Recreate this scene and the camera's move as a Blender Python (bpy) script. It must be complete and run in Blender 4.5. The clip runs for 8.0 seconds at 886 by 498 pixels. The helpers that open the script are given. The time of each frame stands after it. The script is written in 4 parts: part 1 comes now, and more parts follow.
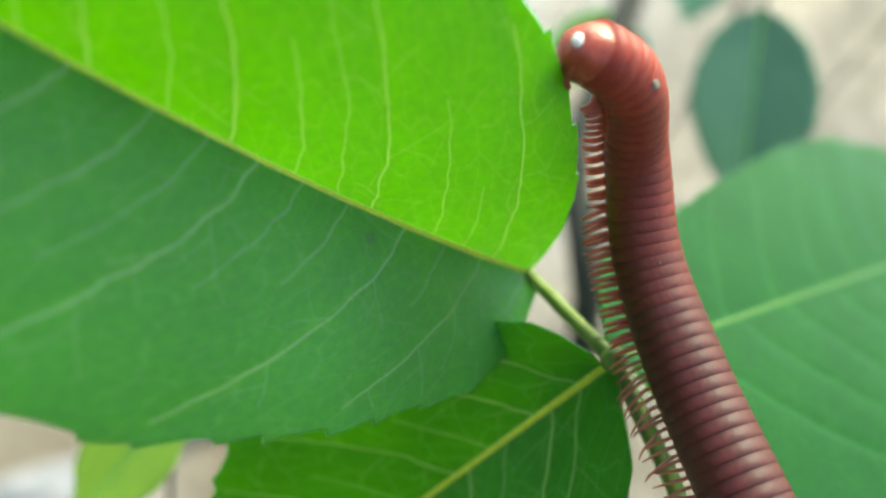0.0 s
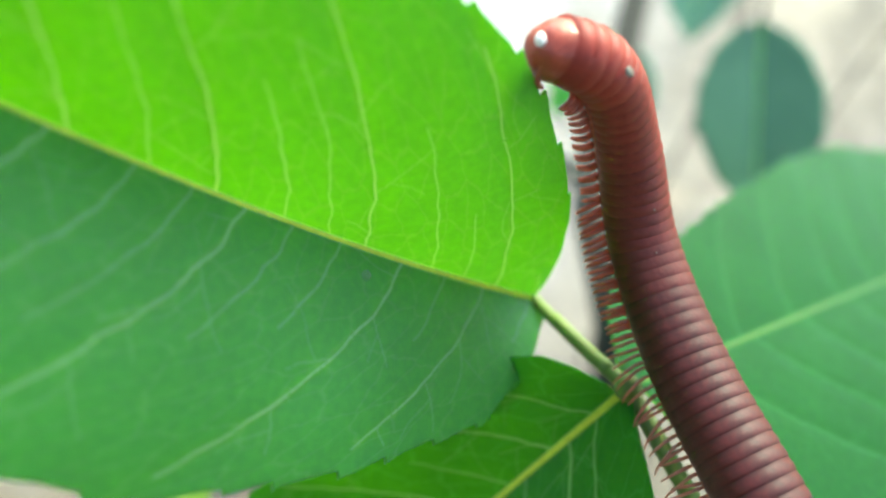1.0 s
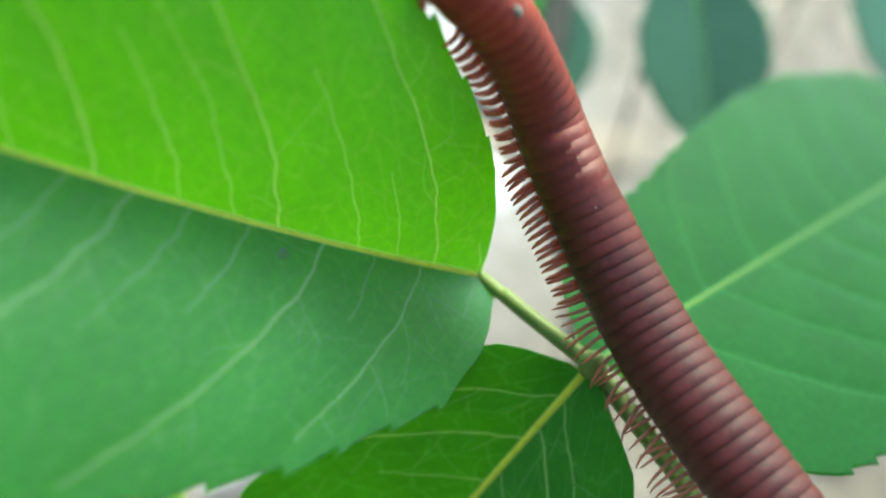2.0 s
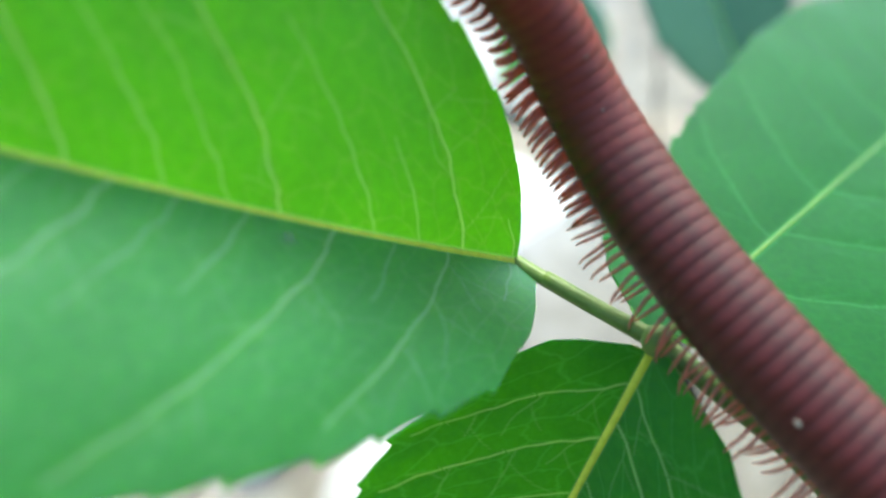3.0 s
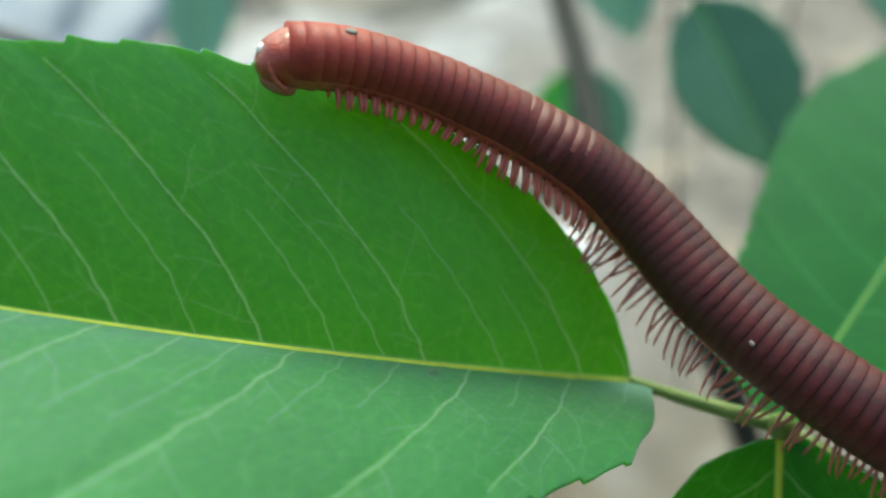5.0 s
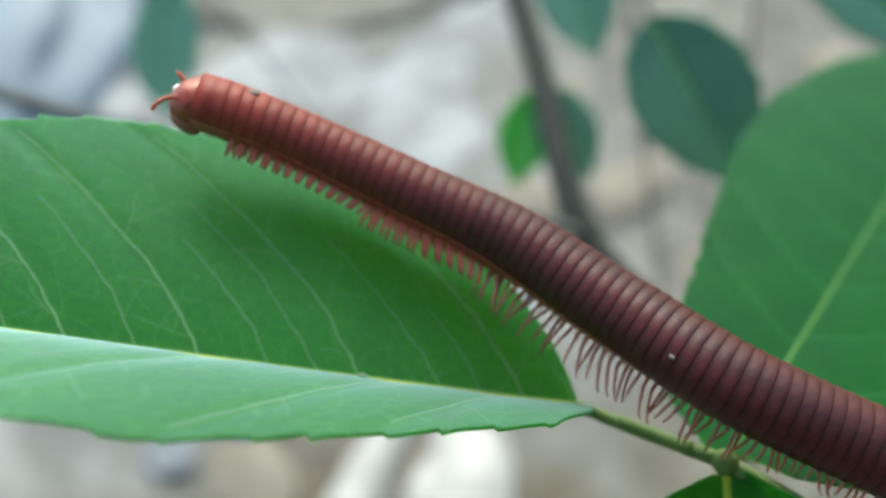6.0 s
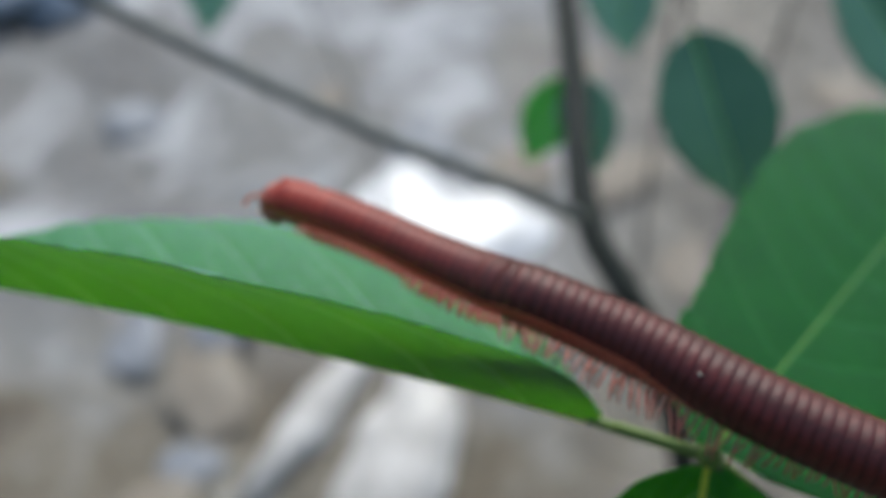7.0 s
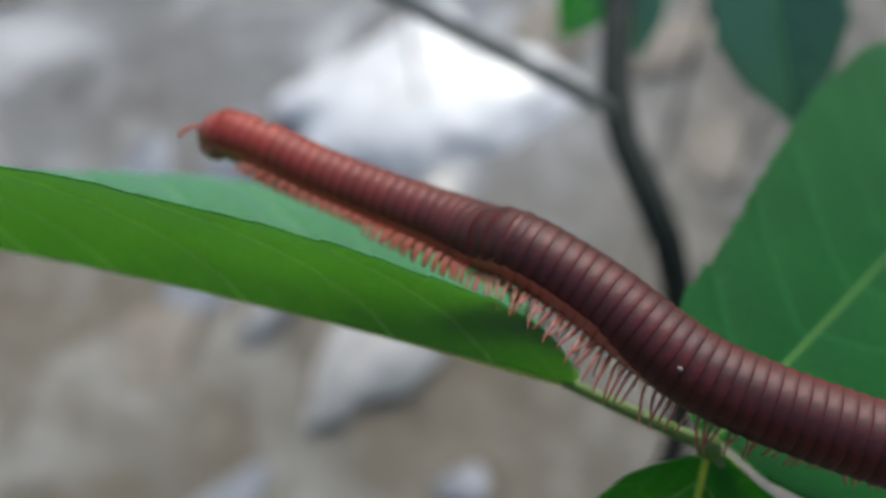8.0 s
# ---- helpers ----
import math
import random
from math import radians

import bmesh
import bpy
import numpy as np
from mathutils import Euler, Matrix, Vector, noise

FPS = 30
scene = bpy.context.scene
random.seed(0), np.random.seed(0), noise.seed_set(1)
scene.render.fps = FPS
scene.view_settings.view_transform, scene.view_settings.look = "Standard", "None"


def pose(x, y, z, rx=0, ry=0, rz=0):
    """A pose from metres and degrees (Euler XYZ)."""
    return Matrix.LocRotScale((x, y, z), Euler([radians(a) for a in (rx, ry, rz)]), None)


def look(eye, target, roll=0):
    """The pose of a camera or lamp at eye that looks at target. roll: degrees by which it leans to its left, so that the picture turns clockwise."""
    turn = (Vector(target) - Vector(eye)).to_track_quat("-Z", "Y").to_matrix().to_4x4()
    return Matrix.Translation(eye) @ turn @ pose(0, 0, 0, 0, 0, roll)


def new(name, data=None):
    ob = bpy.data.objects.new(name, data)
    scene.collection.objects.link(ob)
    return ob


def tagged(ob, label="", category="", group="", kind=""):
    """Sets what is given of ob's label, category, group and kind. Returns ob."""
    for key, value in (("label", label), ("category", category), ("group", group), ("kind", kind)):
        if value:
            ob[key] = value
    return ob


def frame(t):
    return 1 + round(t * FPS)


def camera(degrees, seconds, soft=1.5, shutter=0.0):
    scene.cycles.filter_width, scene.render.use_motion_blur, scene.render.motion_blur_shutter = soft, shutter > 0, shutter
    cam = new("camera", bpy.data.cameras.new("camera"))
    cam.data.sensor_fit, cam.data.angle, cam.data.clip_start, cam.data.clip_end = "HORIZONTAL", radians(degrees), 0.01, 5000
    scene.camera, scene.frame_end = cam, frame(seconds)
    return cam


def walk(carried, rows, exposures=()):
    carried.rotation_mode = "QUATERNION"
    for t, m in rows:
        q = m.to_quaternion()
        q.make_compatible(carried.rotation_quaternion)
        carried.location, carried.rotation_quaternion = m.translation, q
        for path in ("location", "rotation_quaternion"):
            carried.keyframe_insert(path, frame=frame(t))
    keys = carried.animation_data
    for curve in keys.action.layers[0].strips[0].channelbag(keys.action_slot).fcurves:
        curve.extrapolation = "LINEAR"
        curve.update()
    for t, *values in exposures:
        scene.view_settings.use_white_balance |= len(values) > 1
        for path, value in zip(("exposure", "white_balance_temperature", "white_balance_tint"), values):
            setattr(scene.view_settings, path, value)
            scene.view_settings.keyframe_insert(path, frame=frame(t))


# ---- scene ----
import functools

# A macro shot: a dark red millipede climbs along the rim of a folded leaflet.
cam = camera(50, 8.0, soft=2.4)
cam.data.dof.use_dof = True
cam.data.dof.focus_distance = 0.065
cam.data.dof.aperture_fstop = 16.0
walk(cam, [
    (0, pose(-0.00544, -0.04303, 0.34613, 30.32, -12.41, 23.18)),
    (0.2, pose(-0.00542, -0.04317, 0.34653, 29.02, -10.97, 22.92)),
    (0.5, pose(-0.00485, -0.04313, 0.34566, 32.04, -9.79, 22.68)),
    (0.7, pose(-0.00525, -0.04359, 0.34753, 28.58, -9.19, 24.42)),
    (1, pose(-0.00407, -0.04207, 0.34682, 32.75, -8.99, 20.57)),
    (1.2, pose(-0.00398, -0.04211, 0.34726, 29.91, -10.06, 19.57)),
    (2.3, pose(-0.00100, -0.03646, 0.34031, 34.63, -2.51, 10.03)),
    (2.5, pose(-0.00059, -0.03638, 0.33778, 36.99, -0.06, 8.44)),
    (2.8, pose(0.00036, -0.03594, 0.33809, 34.55, 3.26, 6.19)),
    (3, pose(0.00100, -0.03564, 0.33829, 34.30, 4.45, 4.91)),
    (3.3, pose(0.00539, -0.03508, 0.34103, 36.27, 6.18, 3.65)),
    (3.5, pose(0.00831, -0.03470, 0.34285, 37.29, 9.50, 2.76)),
    (3.7, pose(0.00442, -0.03562, 0.34530, 40.88, 9.48, 1.91)),
    (4, pose(-0.00141, -0.03700, 0.34898, 38.12, 9.76, 1.05)),
    (4.1, pose(-0.00221, -0.03720, 0.34930, 37.26, 9.65, 1.34)),
    (5.3, pose(-0.00883, -0.03824, 0.35485, 36.52, 8.20, -0.94)),
    (5.5, pose(-0.00880, -0.03920, 0.35543, 37.02, 8.48, -0.32)),
    (5.8, pose(-0.00558, -0.03686, 0.35536, 37.25, 10.24, -6.99)),
    (6, pose(-0.00343, -0.03530, 0.35532, 36.47, 9.84, -3.16)),
    (6.5, pose(-0.00808, -0.03244, 0.34584, 38.11, 8.22, 1.13)),
    (6.8, pose(-0.00923, -0.03647, 0.35674, 36.67, 2.73, 6.10)),
    (7, pose(-0.00999, -0.03916, 0.36401, 34.35, 2.17, 4.32)),
    (7.2, pose(-0.01127, -0.03665, 0.36592, 29.78, 1.99, 4.26)),
    (7.5, pose(-0.01070, -0.03429, 0.36451, 25.74, 1.61, 5.69)),
    (7.9, pose(-0.01014, -0.02638, 0.35902, 25.13, 0.34, 9.91)),
    (8, pose(-0.00921, -0.02590, 0.35866, 24.60, 0.37, 10.14)),
], [(0, 1.88, 7800, -8), (1, 2.1, 7200, -9), (2.5, 1.78, 7000, -8), (3, 1.96, 6500, -6), (3.5, 1.66, 6500, -7), (4, 1.25, 7400, -10), (5.5, 1.24, 6800, -10), (6, 1.05, 6600, -7), (6.5, 0.68, 6300, 0), (8, 0.5, 6400, 4)])

# ---- light: bright overcast sky, soft sun from behind the plant ----
world = bpy.data.worlds.new("overcast_sky")
scene.world = world
world.use_nodes = True
wn = world.node_tree
sky = wn.nodes.new("ShaderNodeTexSky")
sky.sky_type = 'NISHITA'
sky.sun_disc = False
sky.sun_elevation = radians(42)
sky.sun_rotation = radians(2.5)
sky.air_density, sky.dust_density = 1.0, 3.0
wn.nodes["Background"].inputs["Strength"].default_value = 0.15
wn.links.new(sky.outputs["Color"], wn.nodes["Background"].inputs["Color"])
sun = new("sun", bpy.data.lights.new("sun", 'SUN'))
sun.data.energy = 1.15
sun.data.angle = radians(20)
sun.data.color = (1.0, 0.98, 0.95)
sun.matrix_world = look((0.04, 0.90, 1.20), (0, 0, 0.28))


# ---- materials ----
def material(name):
    m = bpy.data.materials.new(name)
    m.use_nodes = True
    nt = m.node_tree
    return m, nt, nt.nodes["Principled BSDF"], nt.nodes["Material Output"]


def node(nt, kind, **values):
    n = nt.nodes.new(kind)
    for key, value in values.items():
        n.inputs[key.replace("_", " ")].default_value = value
    return n


def ramp(nt, fac, *stops):
    r = nt.nodes.new("ShaderNodeValToRGB")
    el = r.color_ramp.elements
    while len(el) < len(stops):
        el.new(0.5)
    for e, (at, c) in zip(el, stops):
        e.position, e.color = at, (*c, 1)
    nt.links.new(fac, r.inputs["Fac"])
    return r.outputs["Color"]


def mix(nt, fac, a, b, kind='MIX'):
    n = nt.nodes.new("ShaderNodeMix")
    n.data_type, n.blend_type = 'RGBA', kind
    for slot, v in ((0, fac), (6, a), (7, b)):
        if isinstance(v, (float, int)):
            n.inputs[slot].default_value = v
        elif isinstance(v, tuple):
            n.inputs[slot].default_value = (*v, 1)
        else:
            nt.links.new(v, n.inputs[slot])
    return n.outputs[2]


def bump(nt, bsdf, height, strength, distance):
    b = node(nt, "ShaderNodeBump", Strength=strength, Distance=distance)
    nt.links.new(height, b.inputs["Height"])
    nt.links.new(b.outputs["Normal"], bsdf.inputs["Normal"])
    return b


def coords(nt, scale):
    tc = nt.nodes.new("ShaderNodeTexCoord")
    mp = nt.nodes.new("ShaderNodeMapping")
    mp.inputs["Scale"].default_value = (scale, scale, scale)
    nt.links.new(tc.outputs["Object"], mp.inputs["Vector"])
    return mp.outputs["Vector"]


def leaf_material(name, dark, light, through_colour, share, rough, net=0.5, sheen=1.0, vein=None, vein_through=None):
    """A thin blade: coloured body, light that shines through, and a sheen on top tinted with the sky's blue."""
    m, nt, p, out = material(name)
    v = coords(nt, 1.0)
    big = node(nt, "ShaderNodeTexNoise", Scale=90.0, Detail=4.0)
    fine = node(nt, "ShaderNodeTexNoise", Scale=1500.0, Detail=3.0)
    run = nt.nodes.new("ShaderNodeUVMap")
    run.uv_map = "run"
    cell = node(nt, "ShaderNodeTexVoronoi", Scale=0.42)
    cell.voronoi_dimensions = '2D'
    cell.feature = 'DISTANCE_TO_EDGE'
    small = node(nt, "ShaderNodeTexVoronoi", Scale=1.25)
    small.voronoi_dimensions = '2D'
    small.feature = 'DISTANCE_TO_EDGE'
    warp = node(nt, "ShaderNodeTexNoise", Scale=0.9, Detail=2.0)
    vm = nt.nodes.new("ShaderNodeVectorMath")
    vm.operation = 'MULTIPLY_ADD'
    vm.inputs[1].default_value = (0.9, 0.9, 0.9)
    for n in (big, fine):
        nt.links.new(v, n.inputs["Vector"])
    nt.links.new(run.outputs[0], warp.inputs["Vector"])
    nt.links.new(warp.outputs["Color"], vm.inputs[0])
    nt.links.new(run.outputs[0], vm.inputs[2])
    for n in (cell, small):
        nt.links.new(vm.outputs[0], n.inputs["Vector"])
    col = ramp(nt, big.outputs["Fac"], (0.3, dark), (0.7, light))
    col = mix(nt, 0.25, col, ramp(nt, fine.outputs["Fac"], (0.36, tuple(c * 0.8 for c in dark)), (0.64, tuple(c * 1.15 for c in light))))
    line = ramp(nt, cell.outputs["Distance"], (0.0, (1, 1, 1)), (0.060, (0, 0, 0)))
    pale = tuple(min(1, 1.8 * c + 0.03) for c in light)
    fade = nt.nodes.new("ShaderNodeMath")
    fade.operation = 'MULTIPLY'
    fade.inputs[1].default_value = net
    nt.links.new(line, fade.inputs[0])
    faint = nt.nodes.new("ShaderNodeMath")
    faint.operation = 'MULTIPLY'
    faint.inputs[1].default_value = 0.4
    nt.links.new(fade.outputs[0], faint.inputs[0])
    col = mix(nt, faint.outputs[0], col, pale)
    hair = ramp(nt, small.outputs["Distance"], (0.0, (0.20 * net,) * 3), (0.10, (0, 0, 0)))
    col = mix(nt, hair, col, pale)
    if vein:
        at = nt.nodes.new("ShaderNodeAttribute")
        at.attribute_name = "vein"
        col = mix(nt, at.outputs["Fac"], col, vein)
    nt.links.new(col, p.inputs["Base Color"])
    p.inputs["Roughness"].default_value = rough
    p.inputs["Specular IOR Level"].default_value = 0.0
    low = ramp(nt, small.outputs["Distance"], (0.0, (0, 0, 0)), (0.12, (1, 1, 1)))
    low2 = ramp(nt, cell.outputs["Distance"], (0.0, (0, 0, 0)), (0.06, (1, 1, 1)))
    relief = mix(nt, 0.5, low, low2)
    b = bump(nt, p, relief, 0.12, 0.00006)
    tr = nt.nodes.new("ShaderNodeBsdfTranslucent")
    tcol = mix(nt, fade.outputs[0], through_colour, tuple(min(1, c * 1.2 + 0.05) for c in through_colour))
    tcol = mix(nt, 0.3, tcol, ramp(nt, big.outputs["Fac"], (0.3, tuple(c * 0.7 for c in through_colour)), (0.7, through_colour)))
    speckle = ramp(nt, fine.outputs["Fac"], (0.36, (0.88, 0.90, 0.85)), (0.64, (1.0, 1.0, 1.0)))
    tcol = mix(nt, 1.0, tcol, speckle, 'MULTIPLY')
    if vein:
        tcol = mix(nt, at.outputs["Fac"], tcol, vein_through)
    nt.links.new(tcol, tr.inputs["Color"])
    nt.links.new(b.outputs["Normal"], tr.inputs["Normal"])
    ms = node(nt, "ShaderNodeMixShader", Fac=share)
    nt.links.new(p.outputs["BSDF"], ms.inputs[1])
    nt.links.new(tr.outputs["BSDF"], ms.inputs[2])
    # the gloss colour itself is blue, painting in the sky's reflection
    sky_sheen = node(nt, "ShaderNodeBsdfGlossy", Color=(0.66, 0.90, 1.0, 1), Roughness=rough)
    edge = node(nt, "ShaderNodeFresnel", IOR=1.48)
    nt.links.new(b.outputs["Normal"], sky_sheen.inputs["Normal"])
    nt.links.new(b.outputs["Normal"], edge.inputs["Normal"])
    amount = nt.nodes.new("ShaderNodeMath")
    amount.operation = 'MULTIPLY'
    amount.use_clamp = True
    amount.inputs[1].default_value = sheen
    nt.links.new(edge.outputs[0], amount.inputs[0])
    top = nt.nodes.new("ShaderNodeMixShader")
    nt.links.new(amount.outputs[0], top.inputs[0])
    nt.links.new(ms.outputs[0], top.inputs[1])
    nt.links.new(sky_sheen.outputs[0], top.inputs[2])
    nt.links.new(top.outputs[0], out.inputs["Surface"])
    return m


def plain(name, dark, light, scale, rough, relief=0.3, depth=0.0002, metal=0.0, detail=5.0, coat=0.0, gloss=0.5, tint=(1.0, 1.0, 1.0)):
    m, nt, p, out = material(name)
    v = coords(nt, 1.0)
    n1 = node(nt, "ShaderNodeTexNoise", Scale=scale, Detail=detail)
    n2 = node(nt, "ShaderNodeTexNoise", Scale=scale * 7, Detail=3.0)
    nt.links.new(v, n1.inputs["Vector"])
    nt.links.new(v, n2.inputs["Vector"])
    c = ramp(nt, n1.outputs["Fac"], (0.32, dark), (0.68, light))
    c = mix(nt, 0.3, c, ramp(nt, n2.outputs["Fac"], (0.35, dark), (0.65, light)))
    nt.links.new(c, p.inputs["Base Color"])
    p.inputs["Roughness"].default_value = rough
    p.inputs["Metallic"].default_value = metal
    p.inputs["Specular IOR Level"].default_value = gloss
    p.inputs["Specular Tint"].default_value = (*tint, 1)
    p.inputs["Coat Weight"].default_value = coat
    p.inputs["Coat Roughness"].default_value = 0.11
    bump(nt, p, n2.outputs["Fac"], relief, depth)
    return m


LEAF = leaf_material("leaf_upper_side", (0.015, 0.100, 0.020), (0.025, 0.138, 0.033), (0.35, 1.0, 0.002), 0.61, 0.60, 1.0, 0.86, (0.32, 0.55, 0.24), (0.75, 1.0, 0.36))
# hanging leaflet: a dimmer copy of LEAF, with its shade in the colours
LOWER = leaf_material("shade_coloured_leaf_upper_side", (0.012, 0.100, 0.012), (0.021, 0.145, 0.020), (0.20, 0.72, 0.003), 0.52, 0.5, 0.95, 0.45, (0.28, 0.48, 0.15), (0.70, 1.0, 0.34))
# side leaflet: the same leaf darkened, its shade put into the colours
DIMLEAF = leaf_material("darkened_leaf_upper_side", (0.006, 0.058, 0.010), (0.010, 0.082, 0.015), (0.15, 0.56, 0.005), 0.48, 0.5, 0.15, 0.22, (0.03, 0.15, 0.045), (0.26, 0.80, 0.06))
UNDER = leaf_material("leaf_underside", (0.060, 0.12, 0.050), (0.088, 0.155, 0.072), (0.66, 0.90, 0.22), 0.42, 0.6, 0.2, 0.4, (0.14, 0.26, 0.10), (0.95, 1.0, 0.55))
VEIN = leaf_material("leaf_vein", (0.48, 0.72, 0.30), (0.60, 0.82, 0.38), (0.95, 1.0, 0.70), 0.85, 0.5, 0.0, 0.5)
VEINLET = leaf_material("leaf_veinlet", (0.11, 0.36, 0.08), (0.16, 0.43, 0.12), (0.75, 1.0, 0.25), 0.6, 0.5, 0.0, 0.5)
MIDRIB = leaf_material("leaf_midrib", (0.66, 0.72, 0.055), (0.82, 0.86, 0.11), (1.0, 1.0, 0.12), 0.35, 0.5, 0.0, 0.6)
# midrib darkened to go with the side leaflet's painted shade
DIMRIB = leaf_material("darkened_leaf_midrib", (0.11, 0.22, 0.02), (0.16, 0.29, 0.035), (0.5, 0.8, 0.06), 0.4, 0.5, 0.0, 0.5)
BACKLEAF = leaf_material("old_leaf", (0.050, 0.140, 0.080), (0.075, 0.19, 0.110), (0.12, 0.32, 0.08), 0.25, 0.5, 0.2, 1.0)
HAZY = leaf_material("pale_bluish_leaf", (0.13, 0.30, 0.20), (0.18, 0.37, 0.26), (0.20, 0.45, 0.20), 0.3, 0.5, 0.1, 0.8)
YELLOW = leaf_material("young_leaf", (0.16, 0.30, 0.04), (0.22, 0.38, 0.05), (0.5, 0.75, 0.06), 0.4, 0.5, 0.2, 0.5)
STALK = plain("green_stalk", (0.090, 0.165, 0.025), (0.155, 0.235, 0.045), 400, 0.5)
BARK = plain("dark_bark", (0.010, 0.014, 0.013), (0.028, 0.034, 0.030), 300, 0.8, 0.6, 0.0006)
TWIG = plain("grey_twig", (0.09, 0.10, 0.10), (0.17, 0.18, 0.17), 260, 0.8, 0.6, 0.0006)


# ---- shared builders ----
def part(name, bm, mats, parent=None, label="", smooth=True):
    me = bpy.data.meshes.new(name)
    bm.to_mesh(me)
    bm.free()
    for m in (mats if isinstance(mats, (list, tuple)) else (mats,)):
        me.materials.append(m)
    if smooth:
        me.shade_smooth()
    ob = new(name, me)
    if parent:
        ob.parent = parent
    return tagged(ob, label)


def tube(bm, pts, radii, sides=8, caps=True):
    """A tapered tube through the points."""
    pts = [Vector(p) for p in pts]
    rings = []
    side = None
    for i, p in enumerate(pts):
        d = (pts[min(i + 1, len(pts) - 1)] - pts[max(i - 1, 0)]).normalized()
        if side is None:
            side = d.orthogonal().normalized()
        side = (side - d * side.dot(d)).normalized()
        up = d.cross(side)
        r = radii[i] if isinstance(radii, (list, tuple)) else radii
        rings.append([bm.verts.new(p + (side * math.cos(k * math.tau / sides) + up * math.sin(k * math.tau / sides)) * r) for k in range(sides)])
    for a, b in zip(rings, rings[1:]):
        for k in range(sides):
            bm.faces.new((a[k], a[(k + 1) % sides], b[(k + 1) % sides], b[k]))
    if caps:
        bm.faces.new(rings[0][::-1])
        bm.faces.new(rings[-1])
    return bm


def ridge(bm, pts, radii, ups, height=0.8):
    """A low rounded ridge that lies along the points on a surface, open below."""
    rows = []
    for i, p in enumerate(pts):
        d = (pts[min(i + 1, len(pts) - 1)] - pts[max(i - 1, 0)]).normalized()
        side = ups[i].cross(d).normalized()
        r = radii[i]
        rows.append([bm.verts.new(p + side * (r * math.cos(a)) + ups[i] * (r * height * math.sin(a))) for a in (k * math.pi / 4 for k in range(5))])
    for a, b in zip(rows, rows[1:]):
        for k in range(4):
            bm.faces.new((a[k], a[k + 1], b[k + 1], b[k]))
    return bm


def curve_through(pts, n):
    """n points evenly spread along a smooth curve through the points (Catmull-Rom)."""
    pts = [Vector(p) for p in pts]
    ext = [2 * pts[0] - pts[1]] + pts + [2 * pts[-1] - pts[-2]]
    fine = []
    for i in range(1, len(ext) - 2):
        a, b, c, d = ext[i - 1:i + 3]
        for k in range(12):
            t = k / 12
            fine.append(0.5 * (2 * b + (c - a) * t + (2 * a - 5 * b + 4 * c - d) * t * t + (3 * b - a - 3 * c + d) * t ** 3))
    fine.append(pts[-1])
    far = [0.0]
    for a, b in zip(fine, fine[1:]):
        far.append(far[-1] + (b - a).length)
    res = []
    for k in range(n):
        s = far[-1] * k / (n - 1)
        j = max(j for j in range(len(far)) if far[j] <= s + 1e-12)
        j = min(j, len(fine) - 2)
        res.append(fine[j].lerp(fine[j + 1], (s - far[j]) / max(far[j + 1] - far[j], 1e-9)))
    return res


# ---- leaflets ----
MM = 0.001


def half_width(table, x):
    return float(np.interp(x, [p[0] for p in table], [p[1] for p in table]))


